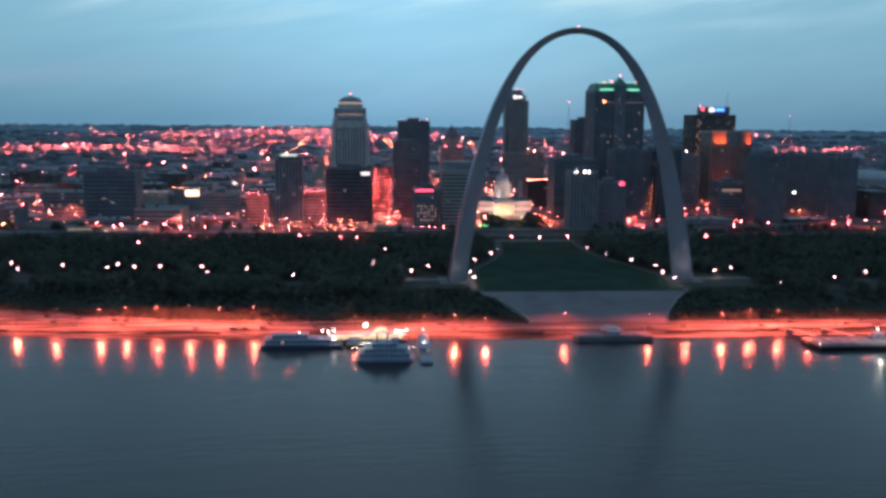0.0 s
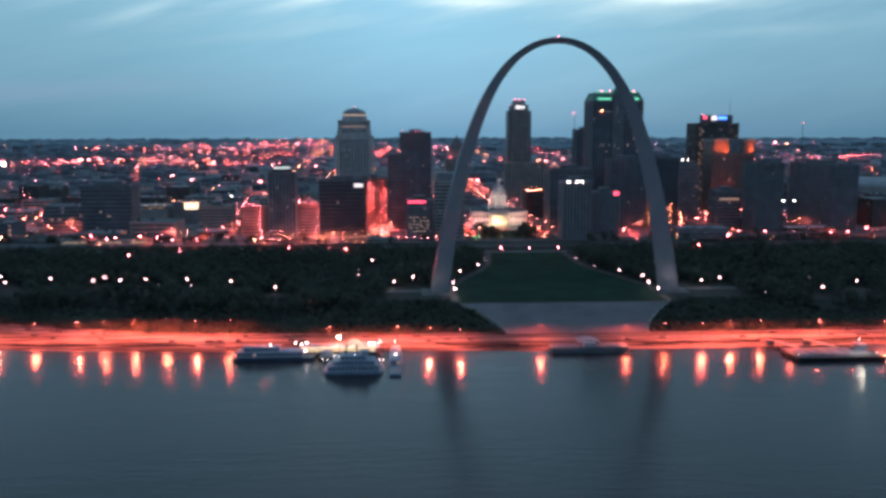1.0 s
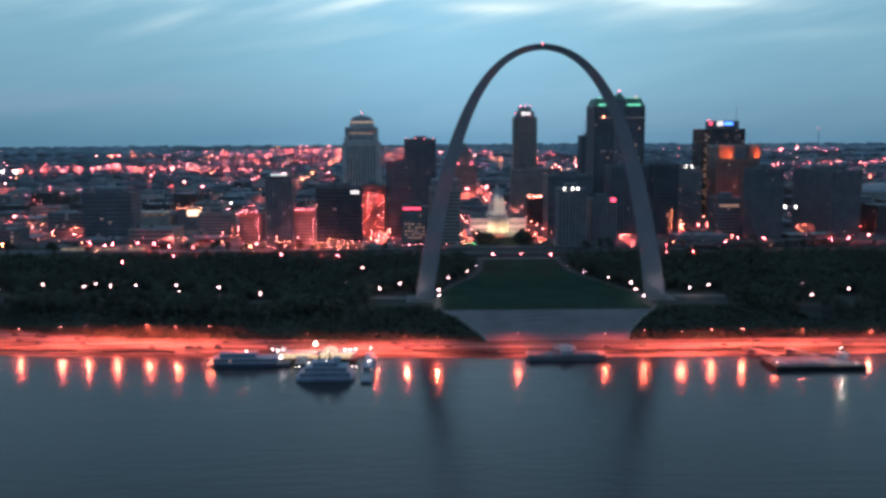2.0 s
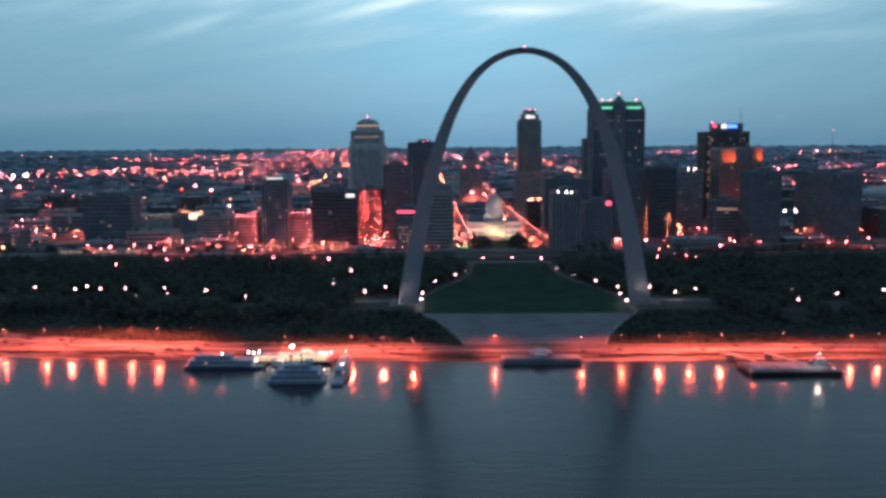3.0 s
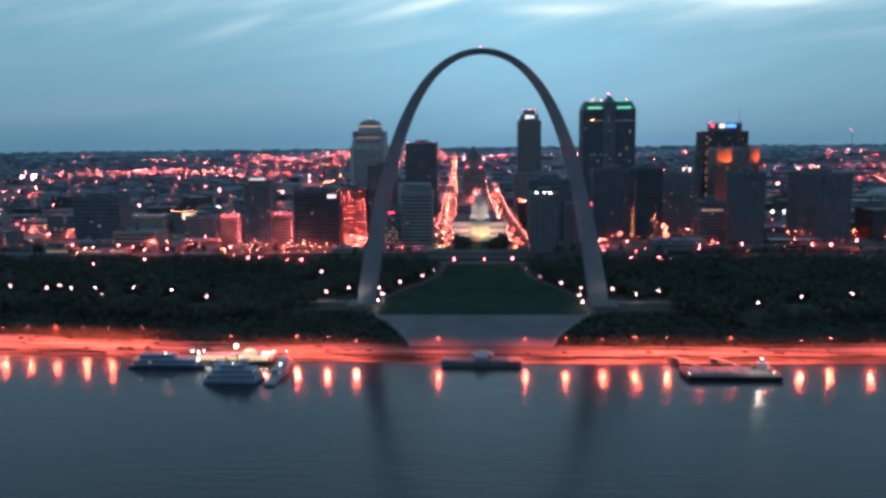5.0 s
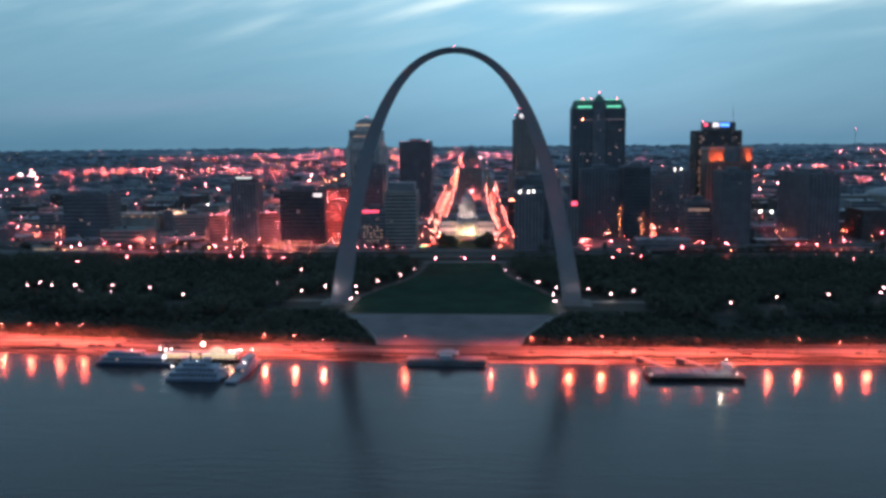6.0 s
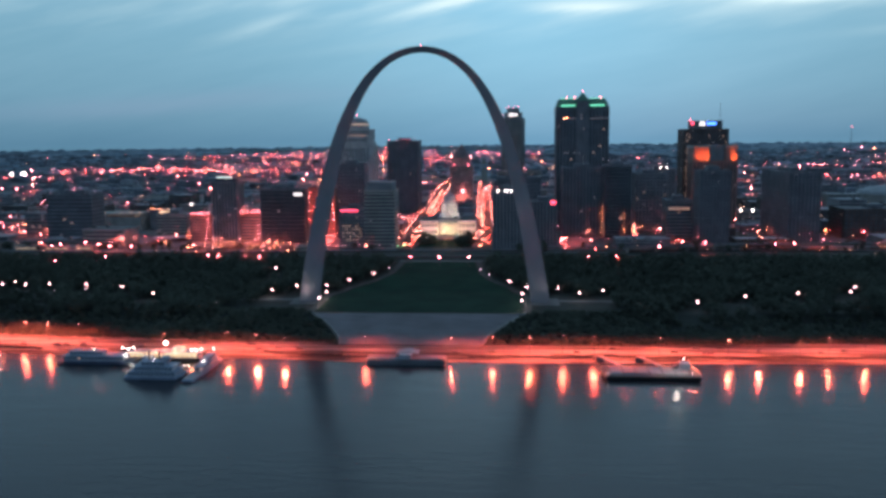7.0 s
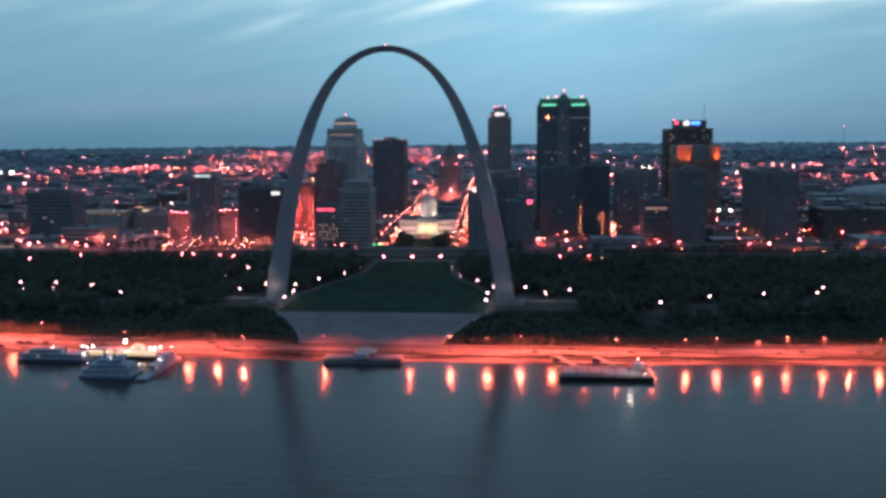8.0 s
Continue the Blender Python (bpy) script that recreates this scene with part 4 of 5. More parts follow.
for x in (257, 265):
    part("floodlight", Geo().round(x, 468.6, 82, 84.4, 0.12, 0.1, 6).ball(x, 468.6, 85.2, 0.8, 8, 5), WHITE_FLOOD, t, "white rooftop floodlight")
t = block("parking_garage", "maroon parking garage with red-lit roof deck", 42, 84, 430, 462, 46, BROWN, GLASS, 3.4, 5, "bands", 0.01, house=0)
for i in range(15):
    x, y = 43.5 + 2.8 * i, 431.5 + 5.0 * ((i * 7) % 4)
    part("roof_lamp", Geo().round(x, y, 46.3, 48.6, 0.1, 0.08, 6).ball(x, y, 48.9, 0.22 + 0.06 * (i % 3), 6, 4), FAR_AMBER if i % 3 else FAR_PINK, t)
point_lamp(63, 444, 53, 2500, (1.0, 0.2, 0.13))
t = block("office_block", "pale ribbon-windowed office block over a curved canopy", -342, -306, 300, 326, 41, CONCRETE, GLASS, 3.6, 5, "bands", 0.03, house=0.3)
part("canopy", Geo().round(-324, 292, 15.5, 16.5, 20, 19, 20), PALEROOF, t, "pale round canopy roof")
part("canopy_post", Geo().round(-324, 292, 11, 15.5, 1.2, 1.2, 8), CONCRETE, t)


def overpass(points, label):
    """A raised roadway on piers."""
    t = thing("overpass", label, "bridge")
    g = Geo()
    v = []
    for i, (x, y, z) in enumerate(points):
        a, b = points[max(0, i - 1)], points[min(len(points) - 1, i + 1)]
        n = Vector((-(b[1] - a[1]), b[0] - a[0])).normalized() * 6
        v += [(x - n.x, y - n.y, z), (x + n.x, y + n.y, z), (x + n.x, y + n.y, z - 1.3), (x - n.x, y - n.y, z - 1.3)]
    m = len(points)
    part("deck", g.add(v, [(4 * i + k, 4 * i + (k + 1) % 4, 4 * i + 4 + (k + 1) % 4, 4 * i + 4 + k) for i in range(m - 1) for k in range(4)]), QUAY, t)
    for s in (-1, 1):
        w = []
        for i, (x, y, z) in enumerate(points):
            a, b = points[max(0, i - 1)], points[min(m - 1, i + 1)]
            n = Vector((-(b[1] - a[1]), b[0] - a[0])).normalized()
            for r, h in ((5.6, 0.0), (6.0, 0.0), (6.0, 1.0), (5.6, 1.0)):
                w.append((x + s * n.x * r, y + s * n.y * r, z + h))
        part("parapet", Geo().add(w, [(4 * i + k, 4 * i + (k + 1) % 4, 4 * i + 4 + (k + 1) % 4, 4 * i + 4 + k) for i in range(m - 1) for k in range(4)]), DARKSTONE, t)
    for x, y, z in points[::2]:
        part("bridge_pier", Geo().box(x - 0.8, x + 0.8, y - 3, y + 3, ground_z(x, y) - 1, z - 1.3), CONCRETE, t)


overpass([(x, 222 + 10 * math.sin(x * 0.01), 17.5) for x in range(-660, -350, 14)], "raised concrete roadway on piers beside the highway")
overpass([(x, 196 + 0.09 * (x - 180), 16.5 + 2 * math.sin((x - 180) * 0.01)) for x in range(180, 540, 14)], "curving raised concrete roadway on piers")

# low halls with pale flat roofs beside the highway
block("low_block", "long low hall with a pale flat roof", 172, 226, 222, 248, 21, GREYSTONE, GLASS, 4.0, 5, "bands", 0.03, PALEROOF, 0, 4)
block("low_block", "low warehouse with a pale flat roof", 292, 346, 226, 254, 20, BROWN, GLASS, 4.0, 5, "bands", 0.02, PALEROOF, 0, 4)
block("low_block", "pale low hall with a light flat roof", -152, -122, 192, 206, 17.5, CONCRETE, GLASS, 3.4, 4, "bands", 0.0, PALEROOF, 0, 2)
t = block("low_block", "low building with glowing yellow panels under its eaves", -452, -366, 196, 208, 17, CONCRETE, GLASS, 4.0, 5, "bands", 0.0, None, 0, 3)
# yellow light on the front is put in as self-glowing panels
front = Geo().box(-3.6, 3.6, -0.2, 0, 0, 0.8).mesh("lit_front", glow("yellow_front_glow", (1.0, 0.62, 0.30), 0.55, False))
for i in range(10):
    if i % 4 != 3:
        part("lit_front", front, None, t, at=(-446 + 8.2 * i, 195.5, 14.9))

# ---------- low city ----------
TAKEN = [(38, 88, 426, 466), (168, 230, 216, 252), (288, 350, 220, 258), (-156, -118, 186, 210), (-456, -362, 190, 212), (-224, -165, 740, 815), (115, 190, 390, 460), (40, 115, 660, 720), (294, 360, 524, 578), (292, 356, 450, 508), (236, 280, 464, 506), (-168, -130, 300, 346), (-46, 34, 285, 370), (-45, 3, 800, 850), (-123, -70, 610, 665),
         (-88, -49, 212, 250), (-208, -152, 250, 295), (-260, -225, 244, 280), (-465, -402, 270, 312), (-136, -97, 308, 345), (-116, -84, 222, 254), (120, 202, 300, 355), (136, 172, 584, 624),
         (210, 254, 380, 416), (252, 289, 226, 266), (226, 260, 264, 300), (350, 389, 260, 366), (420, 504, 296, 349), (44, 117, 208, 344), (-231, -201, 248, 290), (-294, -262, 266, 308), (-346, -302, 270, 330), (-475, -352, 312, 436)]


def free(x0, x1, y0, y1):
    if any(x0 < b and x1 > a and y0 < d and y1 > c for a, b, c, d in TAKEN):
        return False
    return all(x1 < avenue_x(a, y0) - 9 or x0 > avenue_x(a, y0) + 9 for a in AVENUES if y0 < 2500)


def low_building(x0, x1, y0, y1, h):
    z0 = ground_z((x0 + x1) / 2, (y0 + y1) / 2)
    wall = rng.choice([BROWN, GREYSTONE, CONCRETE, DARKSTONE, BROWN])
    word = {BROWN: "brown brick", GREYSTONE: "grey stone", CONCRETE: "pale concrete", DARKSTONE: "dark panelled"}[wall]
    t = thing("low_building", f"low {word} city building with flat roof", "building", "low city buildings")
    part("wall", Geo().box(x0, x1, y0, y1, z0 - 4, z0 + h), wall, t)
    part("parapet", Geo().ring(x0, x1, y0, y1, z0 + h - 0.8, z0 + h + 0.9, 0.3), wall, t)
    part("roof", Geo().box(x0, x1, y0, y1, z0 + h + 0.004, z0 + h + 0.3), rng.choice([ROOF, ROOF, PALEROOF]), t)
    floors = max(1, int(h / 4.2))
    band = Geo().box(x0 + 1.2, x1 - 1.2, y0 - 0.12, y0, 0, 1.7).mesh("window_band", GLASS)
    for i in range(floors):
        part("window_band", band, None, t, at=(0, 0, z0 + 1.4 + i * h / floors))
    n = max(2, int((x1 - x0) / 4))
    pane = Geo().box(-1.2, 1.2, -0.2, -0.13, 0, 1.6)
    warm, faint = pane.mesh("window", WINDOW), pane.mesh("window", WINDOW_DIM)
    lit_floor = rng.random() < 0.35
    for i in range(floors):
        for j in range(n):
            if rng.random() < (0.28 if lit_floor and i < 2 else 0.05):
                part("window", warm if rng.random() < 0.4 else faint, None, t, at=(x0 + (x1 - x0) * (j + 0.5) / n, y0, z0 + 1.45 + i * h / floors))
    for i in range(2):
        ux, uy = rng.uniform(x0 + 3, x1 - 3), rng.uniform(y0 + 2, y1 - 3)
        part("roof_unit", Geo().box(ux - 1.6, ux + 1.6, uy - 1.2, uy + 1.2, z0 + h + 0.3, z0 + h + rng.uniform(1.8, 3.4)), METAL, t)


made = 0
for ya, yb in ((232, 328), (342, 443), (457, 558), (572, 683), (697, 812)):
    x = -760.0
    while x < 780:
        w = rng.uniform(20, 52)
        for y0, y1 in ((ya + rng.uniform(0, 6), ya + rng.uniform(34, 44)), (yb - rng.uniform(36, 44), yb - rng.uniform(0, 6))):
            h = rng.choice([6, 8, 10, 12, 14, 18, 22, 26]) * (1.0 if y0 > 300 else 0.7)
            if abs(x + w / 2 + 5) < 60 and y0 < 600:
                continue
            if free(x, x + w, y0, y1) and made < 170 and rng.random() < 0.72:
                low_building(x, x + w, y0, y1, h)
                TAKEN.append((x, x + w, y0, y1))
                made += 1
        x += w + rng.uniform(6, 22)

# the town beyond, too far to tell house from house
g, gp = Geo(), Geo()
for i in range(3200):
    y = 360 + 2400 * rng.random() ** 1.05
    x = rng.uniform(-0.80, 0.80) * (y + 650)
    s, d, h = rng.uniform(6, 24), rng.uniform(6, 18), rng.choice([4, 4, 5, 6, 8, 11]) * (1.3 if y < 1400 and rng.random() < 0.3 else 1)
    if abs(x) < 90 and y < 420 or not free(x - s, x + s, y - d, y + d):
        continue
    z = ground_z(x, y)
    (gp if rng.random() < 0.16 else g).box(x - s, x + s, y - d, y + d, z - 4, z + h)
# wall colour is pushed towards blue to carry the haze over the town
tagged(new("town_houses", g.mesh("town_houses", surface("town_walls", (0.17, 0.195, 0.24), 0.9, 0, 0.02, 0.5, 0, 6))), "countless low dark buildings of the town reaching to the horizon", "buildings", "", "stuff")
tagged(new("town_houses", gp.mesh("town_houses", surface("town_pale_roofs", (0.27, 0.29, 0.33), 0.9, 0, 0.02, 0.4, 0, 6))), "scattered paler flat-roofed buildings of the town", "buildings", "", "stuff")

# woods between the far suburbs, up to the skyline, in the haze-tinted land colour
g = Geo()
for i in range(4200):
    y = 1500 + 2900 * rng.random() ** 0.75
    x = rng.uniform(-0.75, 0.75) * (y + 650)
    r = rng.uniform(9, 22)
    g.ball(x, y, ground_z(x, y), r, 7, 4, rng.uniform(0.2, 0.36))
tagged(new("far_woods", g.mesh("far_woods", HAZED_LAND, smooth=True)), "haze-tinted wooded rises between the suburbs up to the skyline", "woods", "", "stuff")

# white stadium-like roof far off
t = thing("domed_hall", "large hall with a pale shallow domed roof", "hall")
part("wall", Geo().round(655, 690, ground_z(655, 690) - 3, 36, 62, 62, 28), CONCRETE, t)
g = Geo()
for j in range(5):
    a, b = math.pi / 2 * j / 5, math.pi / 2 * (j + 1) / 5
    g.round(655, 690, 36 + 13 * math.sin(a), 36 + 13 * math.sin(b), 63 * math.cos(a), max(0.5, 63 * math.cos(b)), 28)
part("roof", g, PALEROOF, t, "pale domed roof")

# two thin masts on the skyline
for x, y, z1 in ((201, 900, 156), (767, 1182, 140)):
    z0 = ground_z(x, y)
    t = thing("radio_mast", "thin steel lattice radio mast with red light", "mast")
    g = Geo()
    for k in range(3):
        a = 2 * math.pi * k / 3
        g.tube((x + 2.2 * math.cos(a), y + 2.2 * math.sin(a), z0 - 1), (x + 0.3 * math.cos(a), y + 0.3 * math.sin(a), z1), 0.22, 0.12, 5)
    for k in range(20):
        r, z = 2.2 - 0.095 * k, z0 + (z1 - z0) * k / 20
        for j in range(3):
            a, b = 2 * math.pi * j / 3, 2 * math.pi * (j + 1) / 3
            g.tube((x + r * math.cos(a), y + r * math.sin(a), z), (x + (r - 0.1) * math.cos(b), y + (r - 0.1) * math.sin(b), z + 3), 0.09, 0.09, 4)
    part("lattice", g, METAL, t)
    part("beacon", Geo().ball(x, y, z1 + 0.8, 0.8), BEACON, t)

# ---------- lights of the far city ----------
# plan x, y, half width, half depth, number
FIELDS = [(-840, 1530, 240, 120, 250), (-560, 1440, 120, 70, 60), (-1050, 2300, 260, 60, 30), (-760, 2450, 330, 260, 150), (-520, 2900, 300, 130, 120),
          (-500, 3300, 300, 60, 30), (-560, 1900, 260, 160, 110), (-260, 2300, 200, 400, 110), (60, 2600, 420, 160, 40), (330, 2100, 160, 160, 40),
          (1320, 2650, 200, 50, 26), (830, 2700, 120, 30, 22), (780, 1560, 160, 60, 55), (800, 1130, 180, 70, 80), (1100, 1620, 200, 40, 60),
          (-1050, 1300, 160, 160, 50), (500, 1000, 120, 160, 30), (-700, 700, 160, 160, 40)]
lights = {"red": Geo(), "pink": Geo(), "amber": Geo()}


def far_light(x, y, kind, r, h):
    lights[kind].ball(x, y, ground_z(x, y) + h, r, 6, 4)


for cx, cy, sx, sy, n in FIELDS:
    for i in range(n):
        x, y = cx + sx * max(-1.6, min(1.6, rng.gauss(0, 0.6))), cy + sy * max(-1.6, min(1.6, rng.gauss(0, 0.6)))
        far_light(x, y, rng.choice(["red", "red", "pink", "pink", "amber"]), min(1.4, 0.275 * math.exp(rng.gauss(0, 0.5))) * (0.6 + y / 2600), rng.uniform(13, 20))
for i in range(30):
    x, y = rng.uniform(-1000, 800), rng.uniform(650, 1700)
    far_light(x, y, "pink", 1.2, 20)
    down_lamp(x, y - 3, ground_z(x, y) + 20, 90000, (1.0, 0.17, 0.13), 1.0, 130)
for i in range(1500):
    y = 420 + 2500 * rng.random() ** 1.2
    x = rng.uniform(-0.72, 0.72) * (y + 640)
    if y > 1750 and abs(x + 350) > 420 and rng.random() < 0.75:
        continue
    if not any(a < x < b and c < y < d for a, b, c, d in TAKEN):
        far_light(x, y, rng.choice(["red", "red", "pink", "pink", "amber"]), min(1.2, 0.21 * math.exp(rng.gauss(0, 0.55))) * (0.6 + y / 2600), rng.uniform(9, 14) + (5 if y > 1400 else 0))
for i in range(520):
    x, y = rng.uniform(-760, 640), rng.uniform(215, 620)
    if abs(x + 5) > 60 and not any(a < x < b and c < y < e for a, b, c, e in TAKEN):
        if i % 7 == 0:
            down_lamp(x, y - 2, ground_z(x, y) + 12, 22000 if x < 60 else 8000, (1.0, 0.17, 0.13), 0.8)
        far_light(x, y, rng.choice(["red", "red", "pink", "pink", "amber"]), min(1.0, 0.25 * math.exp(rng.gauss(0, 0.5))) * (1.8 if x < -400 else 1.35 if x < -250 else 1), rng.uniform(5, 11))
for i in range(16):
    # crowded street corner beside the black glass block
    y = 214 + 84 * rng.random() ** 1.2
    far_light(avenue_x(-137, y) + rng.uniform(-14, 9), y, rng.choice(["red", "red", "pink", "amber"]), rng.uniform(0.22, 0.46), rng.uniform(5, 11))
for x, y in ((-957, 971), (-925, 969), (-849, 819), (-810, 755), (-825, 821), (-745, 781), (-640, 620), (-638, 487), (-613, 482), (-585, 484), (-565, 697), (-389, 275), (-385, 303), (-311, 278), (-323, 364), (-609, 380)):
    far_light(x, y, "pink", 0.85 if x < -500 else 0.55, 9)
for x, y in ((-762, 696), (-733, 688), (-727, 827), (-441, 815), (-434, 812), (-414, 431), (-411, 446), (-546, 392), (-571, 386), (-555, 385), (-495, 278), (-497, 344)):
    far_light(x, y, rng.choice(["red", "amber", "pink"]), 0.45 if y < 500 else 0.62, 9)
for x, y, kind, r, h in ((121, 236, "pink", 0.42, 9), (117, 232, "pink", 0.36, 6), (124, 230, "amber", 0.32, 10), (119, 214, "red", 0.34, 5), (122, 213, "red", 0.34, 5), (125, 212, "red", 0.34, 5), (147, 172, "red", 0.5, 7),
                         (201, 300, "amber", 0.7, 9), (202, 302, "pink", 0.7, 13), (200, 301, "amber", 0.5, 17), (201, 303, "red", 0.5, 5), (204, 300, "red", 0.5, 6)):
    # busy street corners among the towers
    far_light(x, y, kind, r, h)
for i in range(9):
    # a row of whitish lamps in front of the hotels
    far_light(-128 + 7.5 * i, 211, "pink", 0.24 if i % 3 else 0.34, 4)
for i in range(260):
    # small lamps of the blocks behind the highway
    x, y = rng.uniform(-620, 470), rng.uniform(206, 470)
    if abs(x + 5) > 75 and not any(a < x < b and c < y < e for a, b, c, e in TAKEN):
        far_light(x, y, rng.choice(["red", "red", "pink", "amber", "amber"]), rng.uniform(0.11, 0.24), rng.uniform(4, 12))
for x0 in AVENUES:
    for y in range(1180, 2500, 26):
        if x0 == -43 or x0 not in (38, -137) and rng.random() < 0.4:
            far_light(avenue_x(x0, y) + rng.uniform(-8, 8), y, rng.choice(["red", "amber", "amber"]), rng.uniform(0.5, 1.0), rng.uniform(2, 11))
for kind, m, word in (("red", FAR_RED, "orange-red"), ("pink", FAR_PINK, "pinkish white"), ("amber", FAR_AMBER, "amber")):
    tagged(new("city_lights", lights[kind].mesh("city_lights", m)), f"countless {word} lights scattered over the town", "lights", "", "stuff")

# ---------- street lamps ----------
def lamp_post(name, label, group, height, globe, material, arm=0.0):
    t = thing(name, label, "street lamp", group)
    part("base", Geo().round(0, 0, -0.6, 0.5, 0.28, 0.22, 8), METAL, t)
    part("pole", Geo().round(0, 0, 0.4, height, 0.14, 0.09, 8), METAL, t)
    if arm:
        part("arm", Geo().tube((0, 0, height - 0.3), (0, -arm, height + 0.25), 0.08, 0.06), METAL, t)
    part("lantern", Geo().ball(0, -arm, height + globe * 0.8, globe, 10, 6).mesh("lantern", material, smooth=True), None, t)
    return t


def plant_lamps(first, places, z=None):
    for i, (x, y) in enumerate(places):
        m = pose(x, y, ground_z(x, y) if z is None else z)
        if i == 0:
            first.matrix_basis = m
        else:
            copy_thing(first, m)


LEVEE_LAMPS = [(-388, -75), (-362, -78), (-333.5, -79), (-317, -77), (-297, -77.5), (-275, -79), (-255, -83.5), (-232.5, -84), (-164.8, -100), (-121.0, -100.3), (-100.4, -102.7),
               (-80.4, -108), (-27.5, -104), (28.7, -106), (55.1, -103), (78.6, -106), (99.9, -101), (120.1, -101), (160.6, -101), (203.1, -104), (223.3, -99), (247.4, -103), (267, -96), (288.7, -97), (323.3, -96.5)]
plant_lamps(lamp_post("levee_lamp", "tall steel lamp with glowing orange lantern on the levee", "lamps along the levee", 11.6, 0.18, LEVEE_GLOW), LEVEE_LAMPS)
# the extra places have no posts: added lights that even out the levee
for x, y in LEVEE_LAMPS + [(-420, -60), (-460, -50), (360, -92), (-207.8, -102), (-143, -102), (140, -105), (182, -105), (305, -97)]:
    down_lamp(x, y - 0.8, ground_z(x, y) + 11.3, LEVEE_W * (0.55 if abs(x) < 40 else 0.75 if abs(x) < 70 or x > 190 else 1.0), SODIUM, 0.7)
PARK_LAMPS = [(-443, 52), (-429, 29), (-400, 43), (-363, 34), (-358, 45), (-342, 34), (-323, 37), (-290, 36), (-253, 25), (-214, -4), (-144, 96), (-124, 15), (-109, 35), (-84, 35), (-78, 7), (-78, -18),
              (-69, 55), (-52, 77), (65, 53), (79, 32), (75, 2), (74.5, -25), (104, 29), (119, 7), (138, 19), (200, -27), (240, -2.5), (282, 10), (323, 17), (335, 39)]
plant_lamps(lamp_post("park_lamp", "park lamp post with a round white globe", "globe lamps in the park", 5.4, 0.64, GLOBE_GLOW), PARK_LAMPS)
DIM_LAMPS = [(-177, -25), (-152, -31), (-156, 71), (-154, 52), (-152, 25), (-43, 104), (39, 104), (49, 77), (292, 15), (151, -39), (178, -27), (359, 9), (215, 22), (-306, 14), (-390, 53), (-282, 18)]
plant_lamps(lamp_post("park_lamp", "small park lamp post with a dim white globe", "globe lamps in the park", 4.2, 0.28, GLOBE_GLOW), DIM_LAMPS)
for x, y in ((-78, -18), (-78, 7), (74.5, -25), (75, 2), (-124, 15), (119, 7)):
    point_lamp(x, y - 1.3, ground_z(x, y) + 4.2, 900, (1.0, 0.82, 0.72), 0.5)
EDGE_LAMPS = [(-425, 203), (-402, 181), (-356, 189), (-338, 176), (-315, 176), (-320, 131), (-255, 186), (-222, 137), (-169, 129), (-592, 366), (-570, 365), (-397, 189), (-377, 202), (-360, 112),
              (-211, 137), (-184, 134), (-26, 130), (0.5, 130), (27.5, 130), (136, 133), (162, 135), (208, 178), (255, 200), (319, 190), (376, 225), (338, 193), (194, 342), (444, 298)]
plant_lamps(lamp_post("street_lamp", "street lamp with glowing orange-red lantern beside the highway", "lamps between park and city", 8.4, 0.58, STREET_GLOW), EDGE_LAMPS)
for k in range(0, len(EDGE_LAMPS), 2):
    x, y = EDGE_LAMPS[k]
    if abs(x) < 60:
        continue
    down_lamp(x, y - 1.6, ground_z(x, y) + 8.0, 13000)
places = []
for x0 in (-137, -43, 38):
    for k in range(22):
        y = 246 + 43 * k
        if y > AVENUE_END.get(x0, 9999) - 8:
            break
        places += [(avenue_x(x0, y) - 9.5, y), (avenue_x(x0, y) + 9.5, y + 20)]
for x0 in (-330, -235, 228, 330):
    places += [(avenue_x(x0, y) + 9.5 * (-1) ** (y // 70), y) for y in range(240, 800, 70)]
plant_lamps(lamp_post("street_lamp", "street lamp with glowing orange-red lantern on a city avenue", "lamps along the avenues", 8.0, 0.44, AVENUE_GLOW, 1.2), places)
for x0, watts in ((-137, 4500), (-43, 12000), (38, 10000)):
    for y in range(262, AVENUE_END.get(x0, 1100), 76):
        down_lamp(avenue_x(x0, y), y, ground_z(avenue_x(x0, y), y) + 9.5, watts * 7, SODIUM, 0.6, 128)
for x0 in (-330, -235, 228, 330, 130):
    for y in (262, 420):
        down_lamp(avenue_x(x0, y), y, ground_z(avenue_x(x0, y), y) + 9.5, 24000 if x0 < 0 else 12000, SODIUM, 0.6, 135)
t = thing("traffic_lights", "pair of green traffic lights over the avenue mouth", "traffic light")
part("pole", Geo().round(-54, 200, 11, 18.5, 0.16, 0.12, 8), METAL, t)
part("arm", Geo().tube((-54, 200, 18.2), (-37, 200, 18.8), 0.1), METAL, t)
for x in (-47, -43.5, -40):
    part("signal", Geo().box(x - 0.4, x + 0.4, 199.5, 200.1, 17.2, 18.6), METAL, t)
    part("lens", Geo().ball(x, 199.2, 17.7, 0.42, 8, 5), GREEN_SIGNAL, t)


for y in (236, 276):
    point_lamp(avenue_x(-137, y) - 4, y, 18, 3500)
# lamps of the parking lots beside the highway
spots, warm_spots = Geo(), Geo()
for i in range(150):
    x, y = (rng.uniform(-268, -150), rng.uniform(176, 236)) if i < 105 else (rng.uniform(-420, -270), rng.uniform(170, 226)) if i < 120 else (rng.uniform(110, 460), rng.uniform(150, 230))
    (warm_spots if i % 3 else spots).ball(x, y, ground_z(x, y) + rng.uniform(3.5, 8), 0.15 * math.exp(rng.gauss(0, 0.4)), 6, 4)
tagged(new("lot_lamps", spots.mesh("lot_lamps", FAR_PINK)), "many small pinkish lamps over the parking lots", "lights", "", "stuff")
